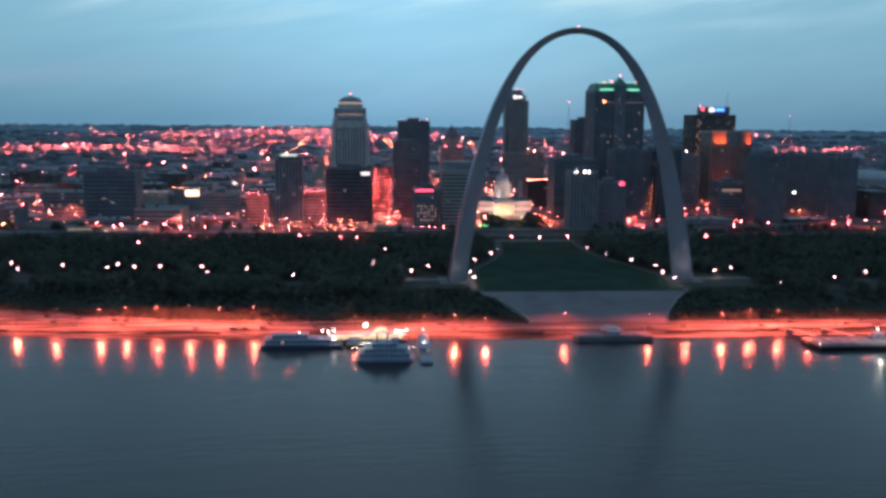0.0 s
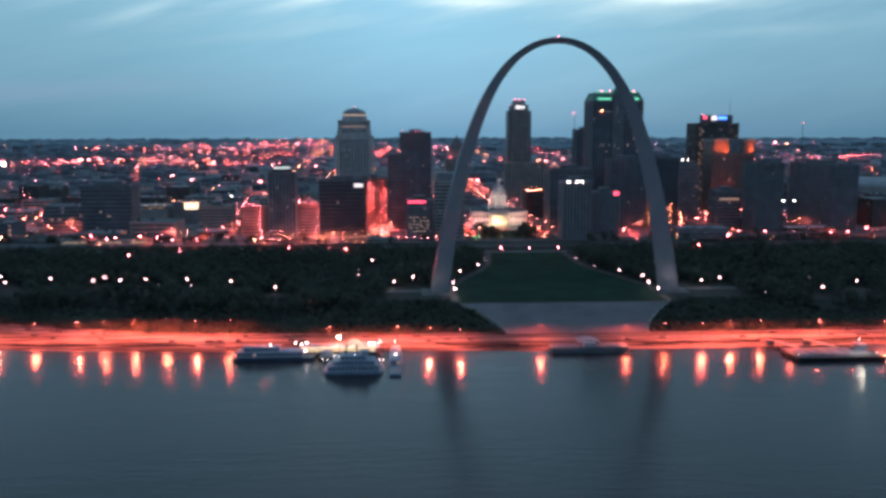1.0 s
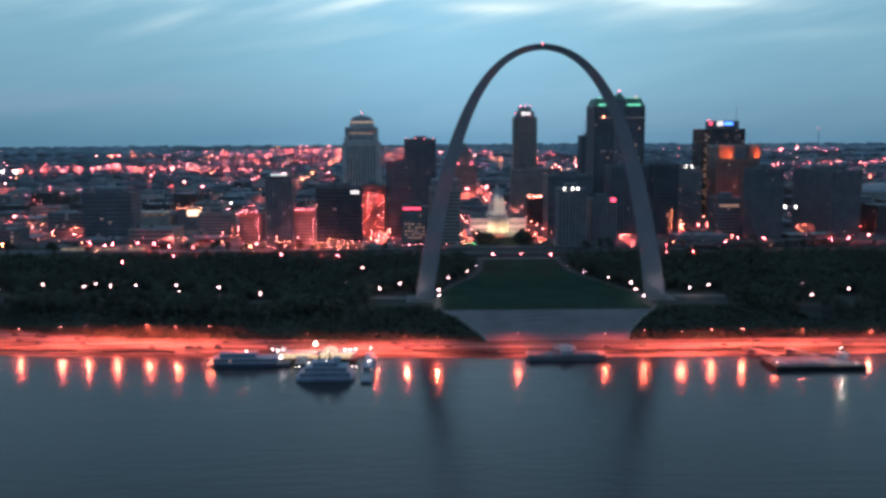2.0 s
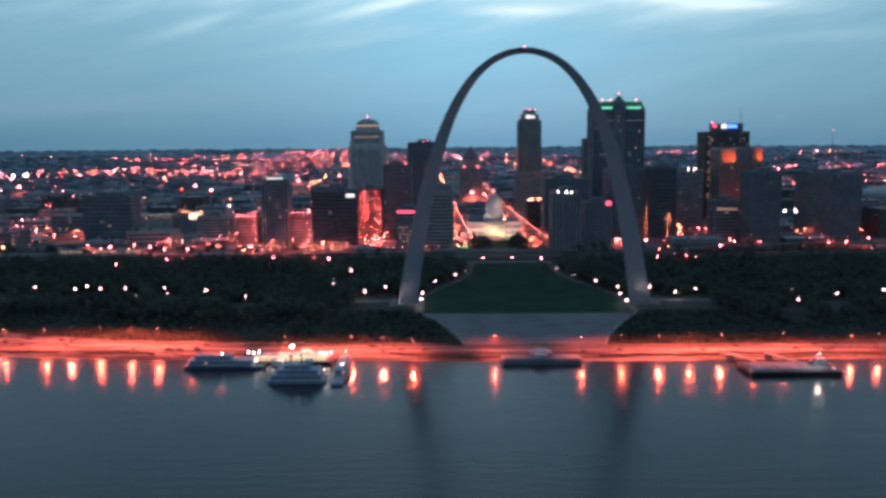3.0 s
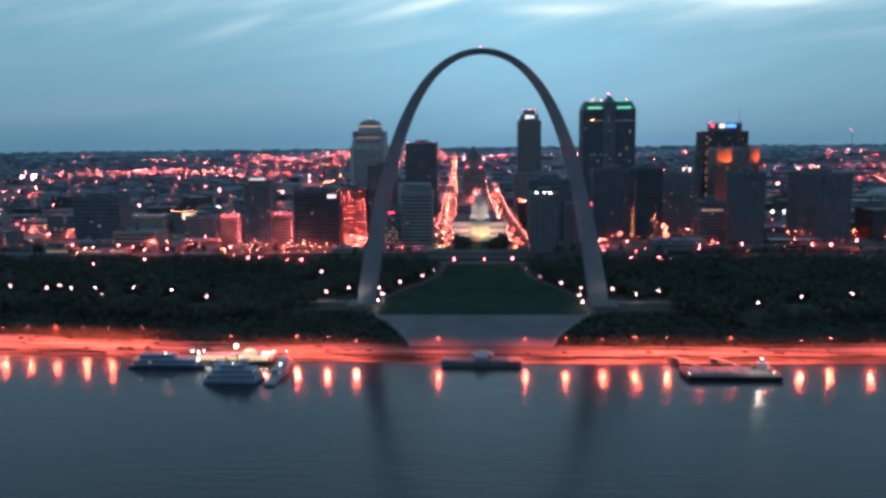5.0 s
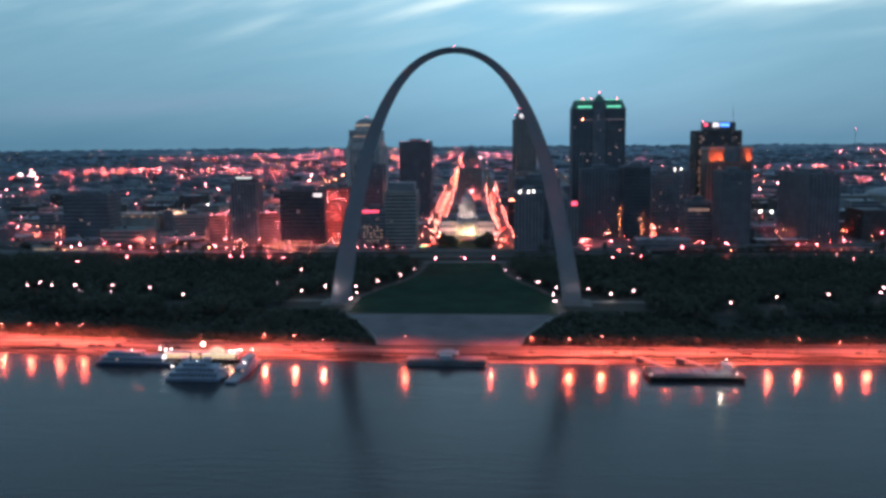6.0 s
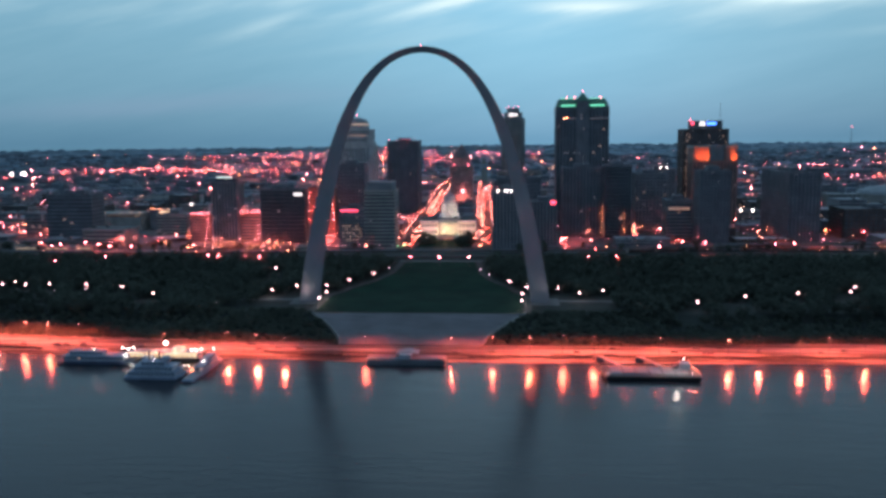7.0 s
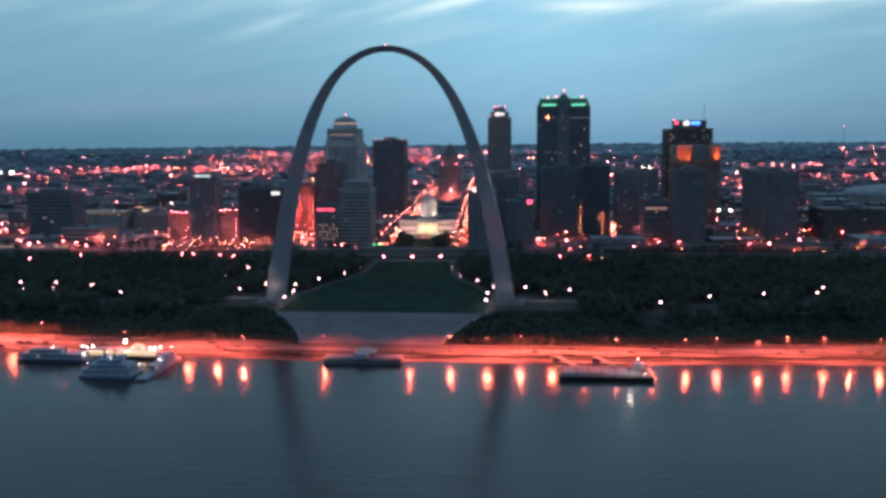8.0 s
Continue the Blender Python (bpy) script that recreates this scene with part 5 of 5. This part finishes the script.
tagged(new("lot_lamps", warm_spots.mesh("lot_lamps", FAR_AMBER)), "many small amber lamps over the parking lots", "lights", "", "stuff")


# ---------- cars ----------
def car(name, label, group, lights_on):
    t = thing(name, label, "car", group)
    part("body", Geo().prism([(-0.88, -2.2), (0.88, -2.2), (0.92, 0), (0.88, 2.2), (-0.88, 2.2), (-0.92, 0)], 0.35, 0.95, [(-0.84, -2.1), (0.84, -2.1), (0.88, 0), (0.84, 2.15), (-0.84, 2.15), (-0.88, 0)]), CARPAINT, t)
    part("cabin", Geo().prism([(-0.82, -0.9), (0.82, -0.9), (0.82, 1.7), (-0.82, 1.7)], 0.95, 1.5, [(-0.62, -0.2), (0.62, -0.2), (0.62, 1.2), (-0.62, 1.2)]), GLASS, t)
    wheel = Geo().tube((-0.1, 0, 0), (0.1, 0, 0), 0.33, 0.33, 10).mesh("wheel", RUBBER)
    for x in (-0.82, 0.82):
        for y in (-1.35, 1.4):
            part("wheel", wheel, None, t, at=(x, y, 0.33))
    if lights_on:
        for x in (-0.6, 0.6):
            part("headlight", Geo().ball(x, -2.3, 0.8, 0.42, 6, 4), HEADLIGHT, t)
            part("taillight", Geo().ball(x, 2.3, 0.8, 0.42, 6, 4), TAILLIGHT, t)
    return t


spots = []
for i in range(46):
    x = rng.uniform(-420, 330)
    if -32 < x < 30:
        continue
    w, e = waterline(x), levee_top(x)
    k = rng.choice([0.52, 0.60, 0.82])
    spots.append((x, w + (e - w) * k, 90 + rng.uniform(-8, 8)))
first = car("car", "small parked car on the lamplit levee", "cars on the levee", False)
for i, (x, y, a) in enumerate(spots):
    m = pose(x, y, ground_z(x, y) + (0.12 if y > levee_top(x) - 15 else 0.02), 0, 0, a)
    if i:
        copy_thing(first, m)
    else:
        first.matrix_basis = m
first = car("car", "car with lit lamps driving on an avenue", "cars on the avenues", True)
k = 0
for x0, n in ((-137, 8), (-43, 56), (38, 40)):
    for i in range(n):
        y = 236 + (AVENUE_END.get(x0, 1036) - 242) * (i + rng.random() * 0.8) / n
        lane = rng.choice([-4.6, -1.6, 1.6, 4.6])
        x = avenue_x(x0, y) + lane
        m = pose(x, y, ground_z(x, y) + 0.31, 0, 0, 2 + (0 if lane < 0 else 180))
        if k:
            copy_thing(first, m)
        else:
            first.matrix_basis = m
        k += 1

# ---------- boats ----------
BOATGLASS = surface("boat_windows", (0.10, 0.13, 0.17), 0.4, 0, 0.3, 0.2)
def hull(t, x0, x1, y0, y1, z0, z1, rake=2.0, material=None):
    g = Geo().prism([(x0 + rake, y0 + 1), (x1 - rake, y0 + 1), (x1 - rake * 0.4, (y0 + y1) / 2), (x1 - rake, y1 - 1), (x0 + rake, y1 - 1), (x0 + rake * 0.4, (y0 + y1) / 2)], z0, z1,
                    [(x0 + 1, y0), (x1 - 1, y0), (x1, (y0 + y1) / 2), (x1 - 1, y1), (x0 + 1, y1), (x0, (y0 + y1) / 2)])
    part("hull", g, material or HULL, t)


def rail(t, x0, x1, y, z, n, material=None):
    g = Geo().box(x0, x1, y - 0.05, y + 0.05, z + 1.0, z + 1.1)
    for i in range(n + 1):
        x = x0 + (x1 - x0) * i / n
        g.box(x - 0.05, x + 0.05, y - 0.05, y + 0.05, z, z + 1.05)
    part("railing", g, material or BOATPAINT, t)


def deck_house(t, x0, x1, y0, y1, z, h, lit=0.2):
    cabin = part("cabin", Geo().box(x0, x1, y0, y1, z, z + h), BOATPAINT, t)
    part("deck_roof", Geo().box(x0 - 0.8, x1 + 0.8, y0 - 0.9, y1 + 0.9, z + h, z + h + 0.25), BOATBLUE, t)
    n = max(3, int((x1 - x0) / 2.2))
    pane, warm = Geo().box(-0.7, 0.7, -0.08, 0.0, h * 0.35, h * 0.8).mesh("window", BOATGLASS), Geo().box(-0.7, 0.7, -0.08, 0.0, h * 0.35, h * 0.8).mesh("window", WINDOW)
    for i in range(n):
        part("window", warm if rng.random() < lit else pane, None, cabin, at=(x0 + (x1 - x0) * (i + 0.5) / n, y0, z))


WZ = WATER_Z


def moor(t, k):
    """Set a floating thing out from mid-stream by the factor k."""
    t.scale, t.location = (k, k, 1), (-24.5 * (1 - k), -634 * (1 - k), 0)


def boat_lamp(t, x, y, z0, z1, r):
    """A small white lamp on a thin post."""
    part("lamp_post", Geo().round(x, y, z0, z1, 0.09, 0.07, 6), METAL, t)
    part("deck_lamp", Geo().ball(x, y, z1 + r * 0.9, r), WHITE_FLOOD, t)


t = thing("excursion_boat", "long low excursion boat with blue-grey roof and dark hull", "boat")
moor(t, 1.022)
hull(t, -219, -168, -143, -129, WZ - 1.2, WZ + 1.8, 2.0, NAVY)
deck_house(t, -215, -176, -140.5, -131.5, WZ + 1.8, 3.0, 0.05)
deck_house(t, -211, -190, -139, -133, WZ + 5.05, 2.4, 0.0)
rail(t, -217, -170, -142.6, WZ + 1.8, 24)
boat_lamp(t, -195, -139.5, WZ + 7.6, WZ + 9, 0.45)
boat_lamp(t, -174, -141, WZ + 1.8, WZ + 5.2, 0.6)
t = thing("landing_barge", "small flat landing barge between the boats", "barge")
moor(t, 1.022)
hull(t, -167.4, -150, -142, -129, WZ - 1, WZ + 1.2, 1.0)
part("deck", Geo().box(-166, -151, -141, -130, WZ + 1.2, WZ + 1.4), CONCRETE, t)
for x in (-157, -154.4, -152):
    boat_lamp(t, x, -141.2, WZ + 1.4, WZ + 2.4, 0.26)
point_lamp(-160, -138, WZ + 6.5, 700, (1.0, 0.82, 0.72), 0.4)
part("shelter", Geo().box(-165, -159, -138, -133, WZ + 1.4, WZ + 4).box(-165.5, -158.5, -138.6, -132.4, WZ + 4, WZ + 4.2), BOATPAINT, t)

t = thing("floating_pavilion", "yellow-lit floating pavilion with long canopy and round dome", "pavilion")
moor(t, 1.012)
hull(t, -182, -130, -127.5, -116, WZ - 1, WZ + 1.4, 1.0)
part("hall", Geo().box(-178, -133, -125, -118, WZ + 1.4, WZ + 4.8), BOATPAINT, t)
part("canopy", Geo().box(-180, -131, -127.4, -116.4, WZ + 4.8, WZ + 5.2), PALEROOF, t)
pane = Geo().box(-1.3, 1.3, -0.1, 0, 0, 2.2).mesh("window", glow("pavilion_window", (1.0, 0.66, 0.34), 0.9))
for i in range(14):
    part("window", pane, None, t, at=(-176.4 + 3.15 * i, -125.02, WZ + 2.1))
eave = Geo().box(-10.5, 10.5, -0.15, 0.15, 0, 0.5).mesh("eave_light", glow("eave_lights", (1.0, 0.74, 0.45), 1.6))
part("eave_light", eave, None, t, at=(-168.5, -127.6, WZ + 5.0))
part("eave_light", eave, None, t, at=(-143.0, -127.6, WZ + 5.0))
g = Geo()
for j in range(5):
    a, b = math.pi / 2 * j / 5, math.pi / 2 * (j + 1) / 5
    g.round(-147, -121.5, WZ + 5.2 + 3.6 * math.sin(a), WZ + 5.2 + 3.6 * math.sin(b), 4.8 * math.cos(a), max(0.3, 4.8 * math.cos(b)), 16)
# the spotlight falling on the dome is given as emission of its surface
part("dome", g, glow("spotlit_dome_glow", (1.0, 0.70, 0.40), 0.48), t, "cream dome with the spotlight on it as soft glow")
part("flood_mast", Geo().round(-156.5, -119, WZ + 5.2, WZ + 9, 0.15, 0.12, 6), METAL, t)
part("floodlight", Geo().ball(-156.5, -119, WZ + 9.8, 1.1, 10, 6), WHITE_FLOOD, t, "bright white floodlight")
for x in (-183, -179.5, -176, -137.5, -134.5, -131):
    z = WZ + (7.2 if x % 1 == 0 else 6.4)
    boat_lamp(t, x, -124, WZ + 1.4, z, 0.55)
point_lamp(-156.5, -122.0, WZ + 10.5, 4200, (1.0, 0.8, 0.55), 0.6)
point_lamp(-134, -128.5, WZ + 7, 900, (1.0, 0.85, 0.7), 0.6)

t = thing("riverboat", "triple-decked riverboat with stepped blue-grey roofs", "boat")
moor(t, 1.03)
hull(t, -160, -126, -178, -161, WZ - 1.2, WZ + 1.5, 2.4, BOATBLUE)
deck_house(t, -157, -129, -175.5, -163, WZ + 1.5, 2.7, 0.02)
deck_house(t, -154, -131, -174, -164, WZ + 4.45, 2.5, 0.02)
deck_house(t, -150, -136, -172.5, -165.5, WZ + 7.2, 2.3, 0.0)
rail(t, -158, -128, -177, WZ + 1.5, 18)
rail(t, -156.5, -129.5, -176.1, WZ + 4.45, 16)
for x in (-147, -141):
    part("funnel", Geo().round(x, -168, WZ + 9.7, WZ + 14.5, 0.5, 0.45, 10).round(x, -168, WZ + 14.5, WZ + 15.1, 0.8, 0.8, 10), METAL, t)
part("pilot_house", Geo().box(-138.5, -134.5, -171, -167, WZ + 9.7, WZ + 12).box(-139, -134, -171.5, -166.5, WZ + 12, WZ + 12.2), BOATPAINT, t)
for x in (-161, -159, -128.5, -126):
    boat_lamp(t, x, -163, WZ + 1.5, WZ + 4.6, 0.22)
boat_lamp(t, -142, -172.9, WZ + 9.7, WZ + 11, 0.2)

t = thing("tour_boat", "narrow pale blue tour boat moored end-on to the bank", "boat")
moor(t, 1.02)
hull(t, -124.5, -116, -178, -128, WZ - 1, WZ + 1.4, 1.2, BOATBLUE)
part("deck", Geo().box(-123.6, -116.9, -175, -131, WZ + 1.4, WZ + 1.6), PALEROOF, t)
deck_house(t, -123, -117.6, -160, -134, WZ + 1.6, 2.8, 0.4)
part("upper_cabin", Geo().box(-122.4, -118.2, -150, -136, WZ + 4.65, WZ + 7.2).box(-122.8, -117.8, -150.6, -135.4, WZ + 7.2, WZ + 7.4), BOATPAINT, t)
for y, z in ((-150.8, 5.4), (-134, 9)):
    boat_lamp(t, -120.3, y, WZ + 1.6, WZ + z, 0.4)

t = thing("landing_stage", "broad dark landing stage with a pale canopy", "pier")
moor(t, 1.012)
hull(t, -24.5, 26, -131, -117, WZ - 1, WZ + 3.0, 1.0, DARKSTONE)
part("deck", Geo().box(-23, 24.5, -130, -118, WZ + 3.0, WZ + 3.6), DARKSTONE, t)
part("gangway", Geo().box(-3, 3, -118.5, -104, WZ + 2.2, WZ + 2.6), CONCRETE, t)
g = Geo()
for i in range(7):
    x0, x1 = -6 + 2 * i, -4 + 2 * i
    z0, z1 = WZ + 5.4 + 1.4 * math.sin(math.pi * i / 7), WZ + 5.4 + 1.4 * math.sin(math.pi * (i + 1) / 7)
    g.add([(x0, -124, z0), (x1, -124, z1), (x1, -113, z1), (x0, -113, z0), (x0, -124, z0 - 0.3), (x1, -124, z1 - 0.3), (x1, -113, z1 - 0.3), (x0, -113, z0 - 0.3)],
          [(0, 1, 2, 3), (7, 6, 5, 4), (0, 4, 5, 1), (1, 5, 6, 2), (2, 6, 7, 3), (3, 7, 4, 0)])
part("canopy", g, PALEROOF, t, "pale arched canopy")
post = Geo().round(0, 0, WZ + 3.4, WZ + 5.4, 0.15, 0.15, 6).mesh("canopy_post", METAL)
for x in (-5, 7):
    for y in (-123, -118.5):
        part("canopy_post", post, None, t, at=(x, y, 0))
part("ticket_booth", Geo().box(-3, 4, -129, -125, WZ + 3.6, WZ + 6).box(-3.4, 4.4, -129.4, -124.6, WZ + 6, WZ + 6.2), BOATPAINT, t)
rail(t, -23, 24, -129.8, WZ + 3.6, 22)

t = thing("cargo_barge", "flat pale-decked cargo barge with black hull", "barge")
moor(t, 1.018)
hull(t, 118, 174, -161, -137, WZ - 1.2, WZ + 2.6, 2.5)
part("deck", Geo().box(121, 171, -159, -139, WZ + 2.6, WZ + 2.8), ROOF, t)
for i in range(6):
    part("hatch", Geo().box(123 + 7.4 * i, 129.6 + 7.4 * i, -156, -143, WZ + 2.8, WZ + 3.3), PALEROOF, t)
rail(t, 119, 169, -159.5, WZ + 2.8, 26, METAL)
part("wheelhouse", Geo().box(164, 169, -146, -141, WZ + 2.8, WZ + 6.2).box(163.6, 169.4, -146.6, -140.4, WZ + 6.2, WZ + 6.5), BOATPAINT, t)
part("winch", Geo().box(160, 162.4, -145, -142, WZ + 2.8, WZ + 4.6), METAL, t)
part("lamp_mast", Geo().round(166, -143, WZ + 6.5, WZ + 8.6, 0.15, 0.1, 6), METAL, t)
for x, y, z, r in ((166, -143, 9.0, 0.42), (120.5, -158, 4.0, 0.2), (168.5, -157, 4.0, 0.24)):
    part("deck_lamp", Geo().ball(x, y, WZ + z, r), WHITE_FLOOD, t)
    part("lamp_post", Geo().round(x, y, WZ + 2.6, WZ + z - 0.2, 0.1, 0.1, 6), METAL, t)
point_lamp(163, -150, WZ + 9.5, 2200, (1.0, 0.9, 0.75), 0.5)
for x in (128, 152):
    t = thing("loading_ramp", "dark steel loading ramp between barge and bank", "ramp")
    moor(t, 1.018)
    part("ramp_deck", Geo().add([(x, -138.5, WZ + 3.1), (x + 4, -138.5, WZ + 3.1), (x - 6, -119, WZ + 3.6), (x - 10, -119, WZ + 3.6), (x, -138.5, WZ + 2.84), (x + 4, -138.5, WZ + 2.84), (x - 6, -119, WZ + 3), (x - 10, -119, WZ + 3)],
                                [(0, 1, 2, 3), (7, 6, 5, 4), (0, 4, 5, 1), (1, 5, 6, 2), (2, 6, 7, 3), (3, 7, 4, 0)]), DARKSTONE, t)
    part("ramp_float", Geo().box(x - 10.4, x - 5.6, -121.5, -119, WZ - 0.8, WZ + 3), DARKSTONE, t)

# ---------- trees ----------
def crown_geo(r, h, clumps, leaves, seed, size=1.0):
    """Leaves on the outside of several lobes, with gaps between them."""
    q = random.Random(seed)
    g = Geo()
    for c in range(clumps):
        a, k = 2 * math.pi * c / clumps + q.uniform(-0.5, 0.5), q.uniform(0.15, 0.75)
        cx, cy, cz, s = r * k * math.cos(a), r * k * math.sin(a), h * q.uniform(0.42, 0.9) - 0.2 * r * k, r * q.uniform(0.34, 0.55)
        for i in range(leaves):
            n = Vector((q.gauss(0, 1), q.gauss(0, 1), q.gauss(0.25, 1))).normalized()
            p = Vector((cx, cy, cz)) + n * s * q.uniform(0.72, 1.12)
            face = (n * 0.75 + Vector((q.uniform(-0.5, 0.5), q.uniform(-0.5, 0.5), 0.9))).normalized()
            u = Vector((q.uniform(-1, 1), q.uniform(-1, 1), 0.1)).cross(face).normalized()
            w = u.cross(face).normalized()
            e = q.uniform(0.35, 0.75) * size
            g.add([p - u * e, p + w * e * 0.7 + n * 0.12, p + u * e, p - w * e * 0.7 + n * 0.12], [(0, 1, 2, 3)])
    return g


def tree(seed, label):
    q = random.Random(seed)
    r, h = q.uniform(4.2, 5.6), q.uniform(9.5, 13.0)
    t = thing("tree", label, "tree", "trees of the riverside park")
    g = Geo().tube((0, 0, -0.8), (0.2, 0, h * 0.4), 0.38, 0.24, 7)
    for i in range(5):
        a = 2 * math.pi * i / 5 + q.uniform(-0.4, 0.4)
        g.tube((0.15, 0, h * (0.3 + 0.02 * i)), (r * 0.55 * math.cos(a), r * 0.55 * math.sin(a), h * q.uniform(0.55, 0.75)), 0.16, 0.05, 5)
    part("trunk", g, BARK, t)
    part("crown", crown_geo(r, h, 9, 46, seed, 1.25), LEAF, t)
    return t


def wooded(x, y):
    e = levee_top(x)
    if y < e + 29 or y > 146:
        return False
    if y < -22 and abs(x) < 150:
        return False
    if y < -44 and abs(x) < stair_half(y) + 5:
        return False
    if y >= -46 and abs(x) < lawn_half(y) + 9:
        return False
    if -47 < y < 22 and abs(abs(x) - 97) < 27:
        return False
    if abs(y + 14 - 18 * math.sin(abs(x) * 0.012)) < 5 and abs(x) > 140:
        return False
    return all((x - a) ** 2 + (y - b) ** 2 > 42 and not (0 < b - y < 40 and -7 - (150 + a) / 660 * (b - y) < x - a < 7 + (99 - a) / 660 * (b - y)) for a, b in PARK_LAMPS)


kinds = [tree(s, "broad dark-leaved park tree in full leaf") for s in (11, 12, 13, 14, 15)]
used = set()
count = 0
far_wood = Geo()
shared = [crown_geo(5.2, 11, 7, 18, 40 + s, 1.9) for s in range(6)]
for i in range(-84, 85):
    for j in range(0, 32):
        x, y = i * 7.9 + rng.uniform(-2.6, 2.6), -95 + j * 7.8 + rng.uniform(-2.6, 2.6)
        if not wooded(x, y):
            continue
        s, z = rng.uniform(0.80, 1.10), ground_z(x, y)
        near_edge = y < levee_top(x) + 34 or abs(x) < lawn_half(max(-46, y)) + 24
        if near_edge and abs(x) < 330 and count < 290:
            k = count % 5
            m = pose(x, y, z, 0, 0, rng.uniform(0, 360)) @ Matrix.Diagonal((s, s, s * rng.uniform(0.85, 1.1), 1))
            if k not in used:
                kinds[k].matrix_basis = m
                used.add(k)
            else:
                o = copy_thing(kinds[k], m)
                o.matrix_basis = m
            count += 1
        else:
            a = rng.uniform(0, 6.28)
            c, d = math.cos(a) * s, math.sin(a) * s
            src = shared[(i * 7 + j) % 6]
            far_wood.add([(x + c * p[0] - d * p[1], y + d * p[0] + c * p[1], z + s * p[2]) for p in src.v], src.f)
            far_wood.round(x, y, z - 0.5, z + 6 * s, 0.3, 0.2, 5)
tagged(new("park_woods", far_wood.mesh("park_woods", LEAF)), "dense dark trees filling the riverside park", "woods", "", "stuff")
# trees on the court square and along the avenues
for x, y in [(-30, 285), (-24, 280), (19, 284), (15, 277), (-33, 290), (25, 290), (-20, 268), (11, 268), (-29, 270), (21, 264), (-27, 256), (-21, 246), (-31, 244), (13, 250), (-16, 258), (-15, 244), (8, 258), (8, 245), (20, 244), (26, 254), (-22, 234), (14, 234), (22, 232), (-120, 120), (-95, 124), (-300, 215), (-270, 214), (80, 122), (110, 126), (250, 215), (300, 222), (410, 250), (60, 130), (-60, 132)]:
    s = rng.uniform(0.72, 1.0)
    m = pose(x, y, ground_z(x, y), 0, 0, rng.uniform(0, 360)) @ Matrix.Diagonal((s, s, s, 1))
    o = copy_thing(kinds[count % 5], m)
    o.matrix_basis = m
    count += 1
for i in range(190):
    x, y = rng.uniform(-560, 560), rng.choice([rng.uniform(144, 156), rng.uniform(146, 157), rng.uniform(190, 216)])
    if abs(x + 3) < 66:
        continue
    s = rng.uniform(0.5, 0.9)
    m = pose(x, y, ground_z(x, y), 0, 0, rng.uniform(0, 360)) @ Matrix.Diagonal((s, s, s, 1))
    o = copy_thing(kinds[count % 5], m)
    o.matrix_basis = m
    count += 1
setting("court_lawn", Geo().box(-33, 25, 224, 299, 11.5, 12.12), GRASS, "dark lawn in front of the domed courthouse", "lawn")

g = Geo()
low = [crown_geo(2.2, 2.6, 4, 12, 70 + s, 1.5) for s in range(4)]
for i in range(6600):
    x = rng.uniform(-430, 430)
    e = levee_top(x)
    y = e + 2 + (46 if abs(x) < 170 else 14 if i % 3 else 32) * rng.random()
    if y < -44 and abs(x) < stair_half(y) + 3 or y >= -46 and abs(x) < lawn_half(y) + 8:
        continue
    src, a, s, z = low[i % 4], rng.uniform(0, 6.28), rng.uniform(0.7, 1.15), ground_z(x, y)
    c, k = math.cos(a) * s, math.sin(a) * s
    g.add([(x + c * p[0] - k * p[1], y + k * p[0] + c * p[1], z + s * p[2] - 0.4) for p in src.v], src.f)
tagged(new("hillside_shrubs", g.mesh("hillside_shrubs", LEAF)), "dark shrubs covering the slope above the levee", "shrubs", "", "stuff")

t = thing("lit_hall", "low hall with a glowing cream front panel", "building")
part("wall", Geo().box(-398, -362, 406, 430, 8, 37), GREYSTONE, t)
part("roof", Geo().box(-399, -361, 405, 431, 37, 37.8), ROOF, t)
# front panel set before the wall, with its own emission
part("lit_front", Geo().box(-384, -368, 405.2, 405.8, 29, 36), glow("lit_front", (1.0, 0.66, 0.42), 2.6, False), t, "bright cream front panel with its own glow")
bulb = Geo().ball(0, 0, 0, 0.26, 6, 4).mesh("front_lamp", FAR_AMBER)
for i in range(9):
    part("front_lamp", bulb, None, t, at=(-398 + 3.9 * i, 404.9, 38.6))
t = thing("parking_deck", "open parking deck with rows of small yellow lamps", "building")
part("lower_slab", Geo().box(-470, -404, 392, 430, 8, 30), CONCRETE, t)
part("upper_slab", Geo().box(-470, -404, 392, 430, 33, 34), CONCRETE, t)
post = Geo().box(-0.4, 0.4, -0.4, 0.4, 30, 33).mesh("deck_post", CONCRETE)
bulb = Geo().ball(0, 0, 0, 0.5, 6, 4).mesh("deck_lamp", glow("deck_lamp", (1.0, 0.5, 0.26), 3, False))
for i in range(12):
    part("deck_post", post, None, t, at=(-469 + 5.8 * i, 393, 0))
    part("deck_lamp", bulb, None, t, at=(-467 + 5.7 * i, 391.6, 31.6 + 3.4 * (i % 2)))


def flood_mast(x, y, z, heads, r):
    t = thing("floodlight_mast", "steel mast carrying bright white floodlights", "floodlight")
    part("pole", Geo().round(x, y, ground_z(x, y) - 1, z, 0.4, 0.25, 8), METAL, t)
    part("crossbar", Geo().box(x - 1, x + heads[-1] + 1, y - 0.2, y + 0.2, z - 0.2, z + 0.2), METAL, t)
    for k in heads:
        part("floodlight", Geo().ball(x + k, y - 0.6, z + 0.4, r, 8, 6), WHITE_FLOOD, t)


flood_mast(-722, 633, 76, (0, 18, 21), 1.7)
flood_mast(310, 281, 45, (0, 12), 1.05)
flood_mast(-312, 330, 50, (0,), 0.9)
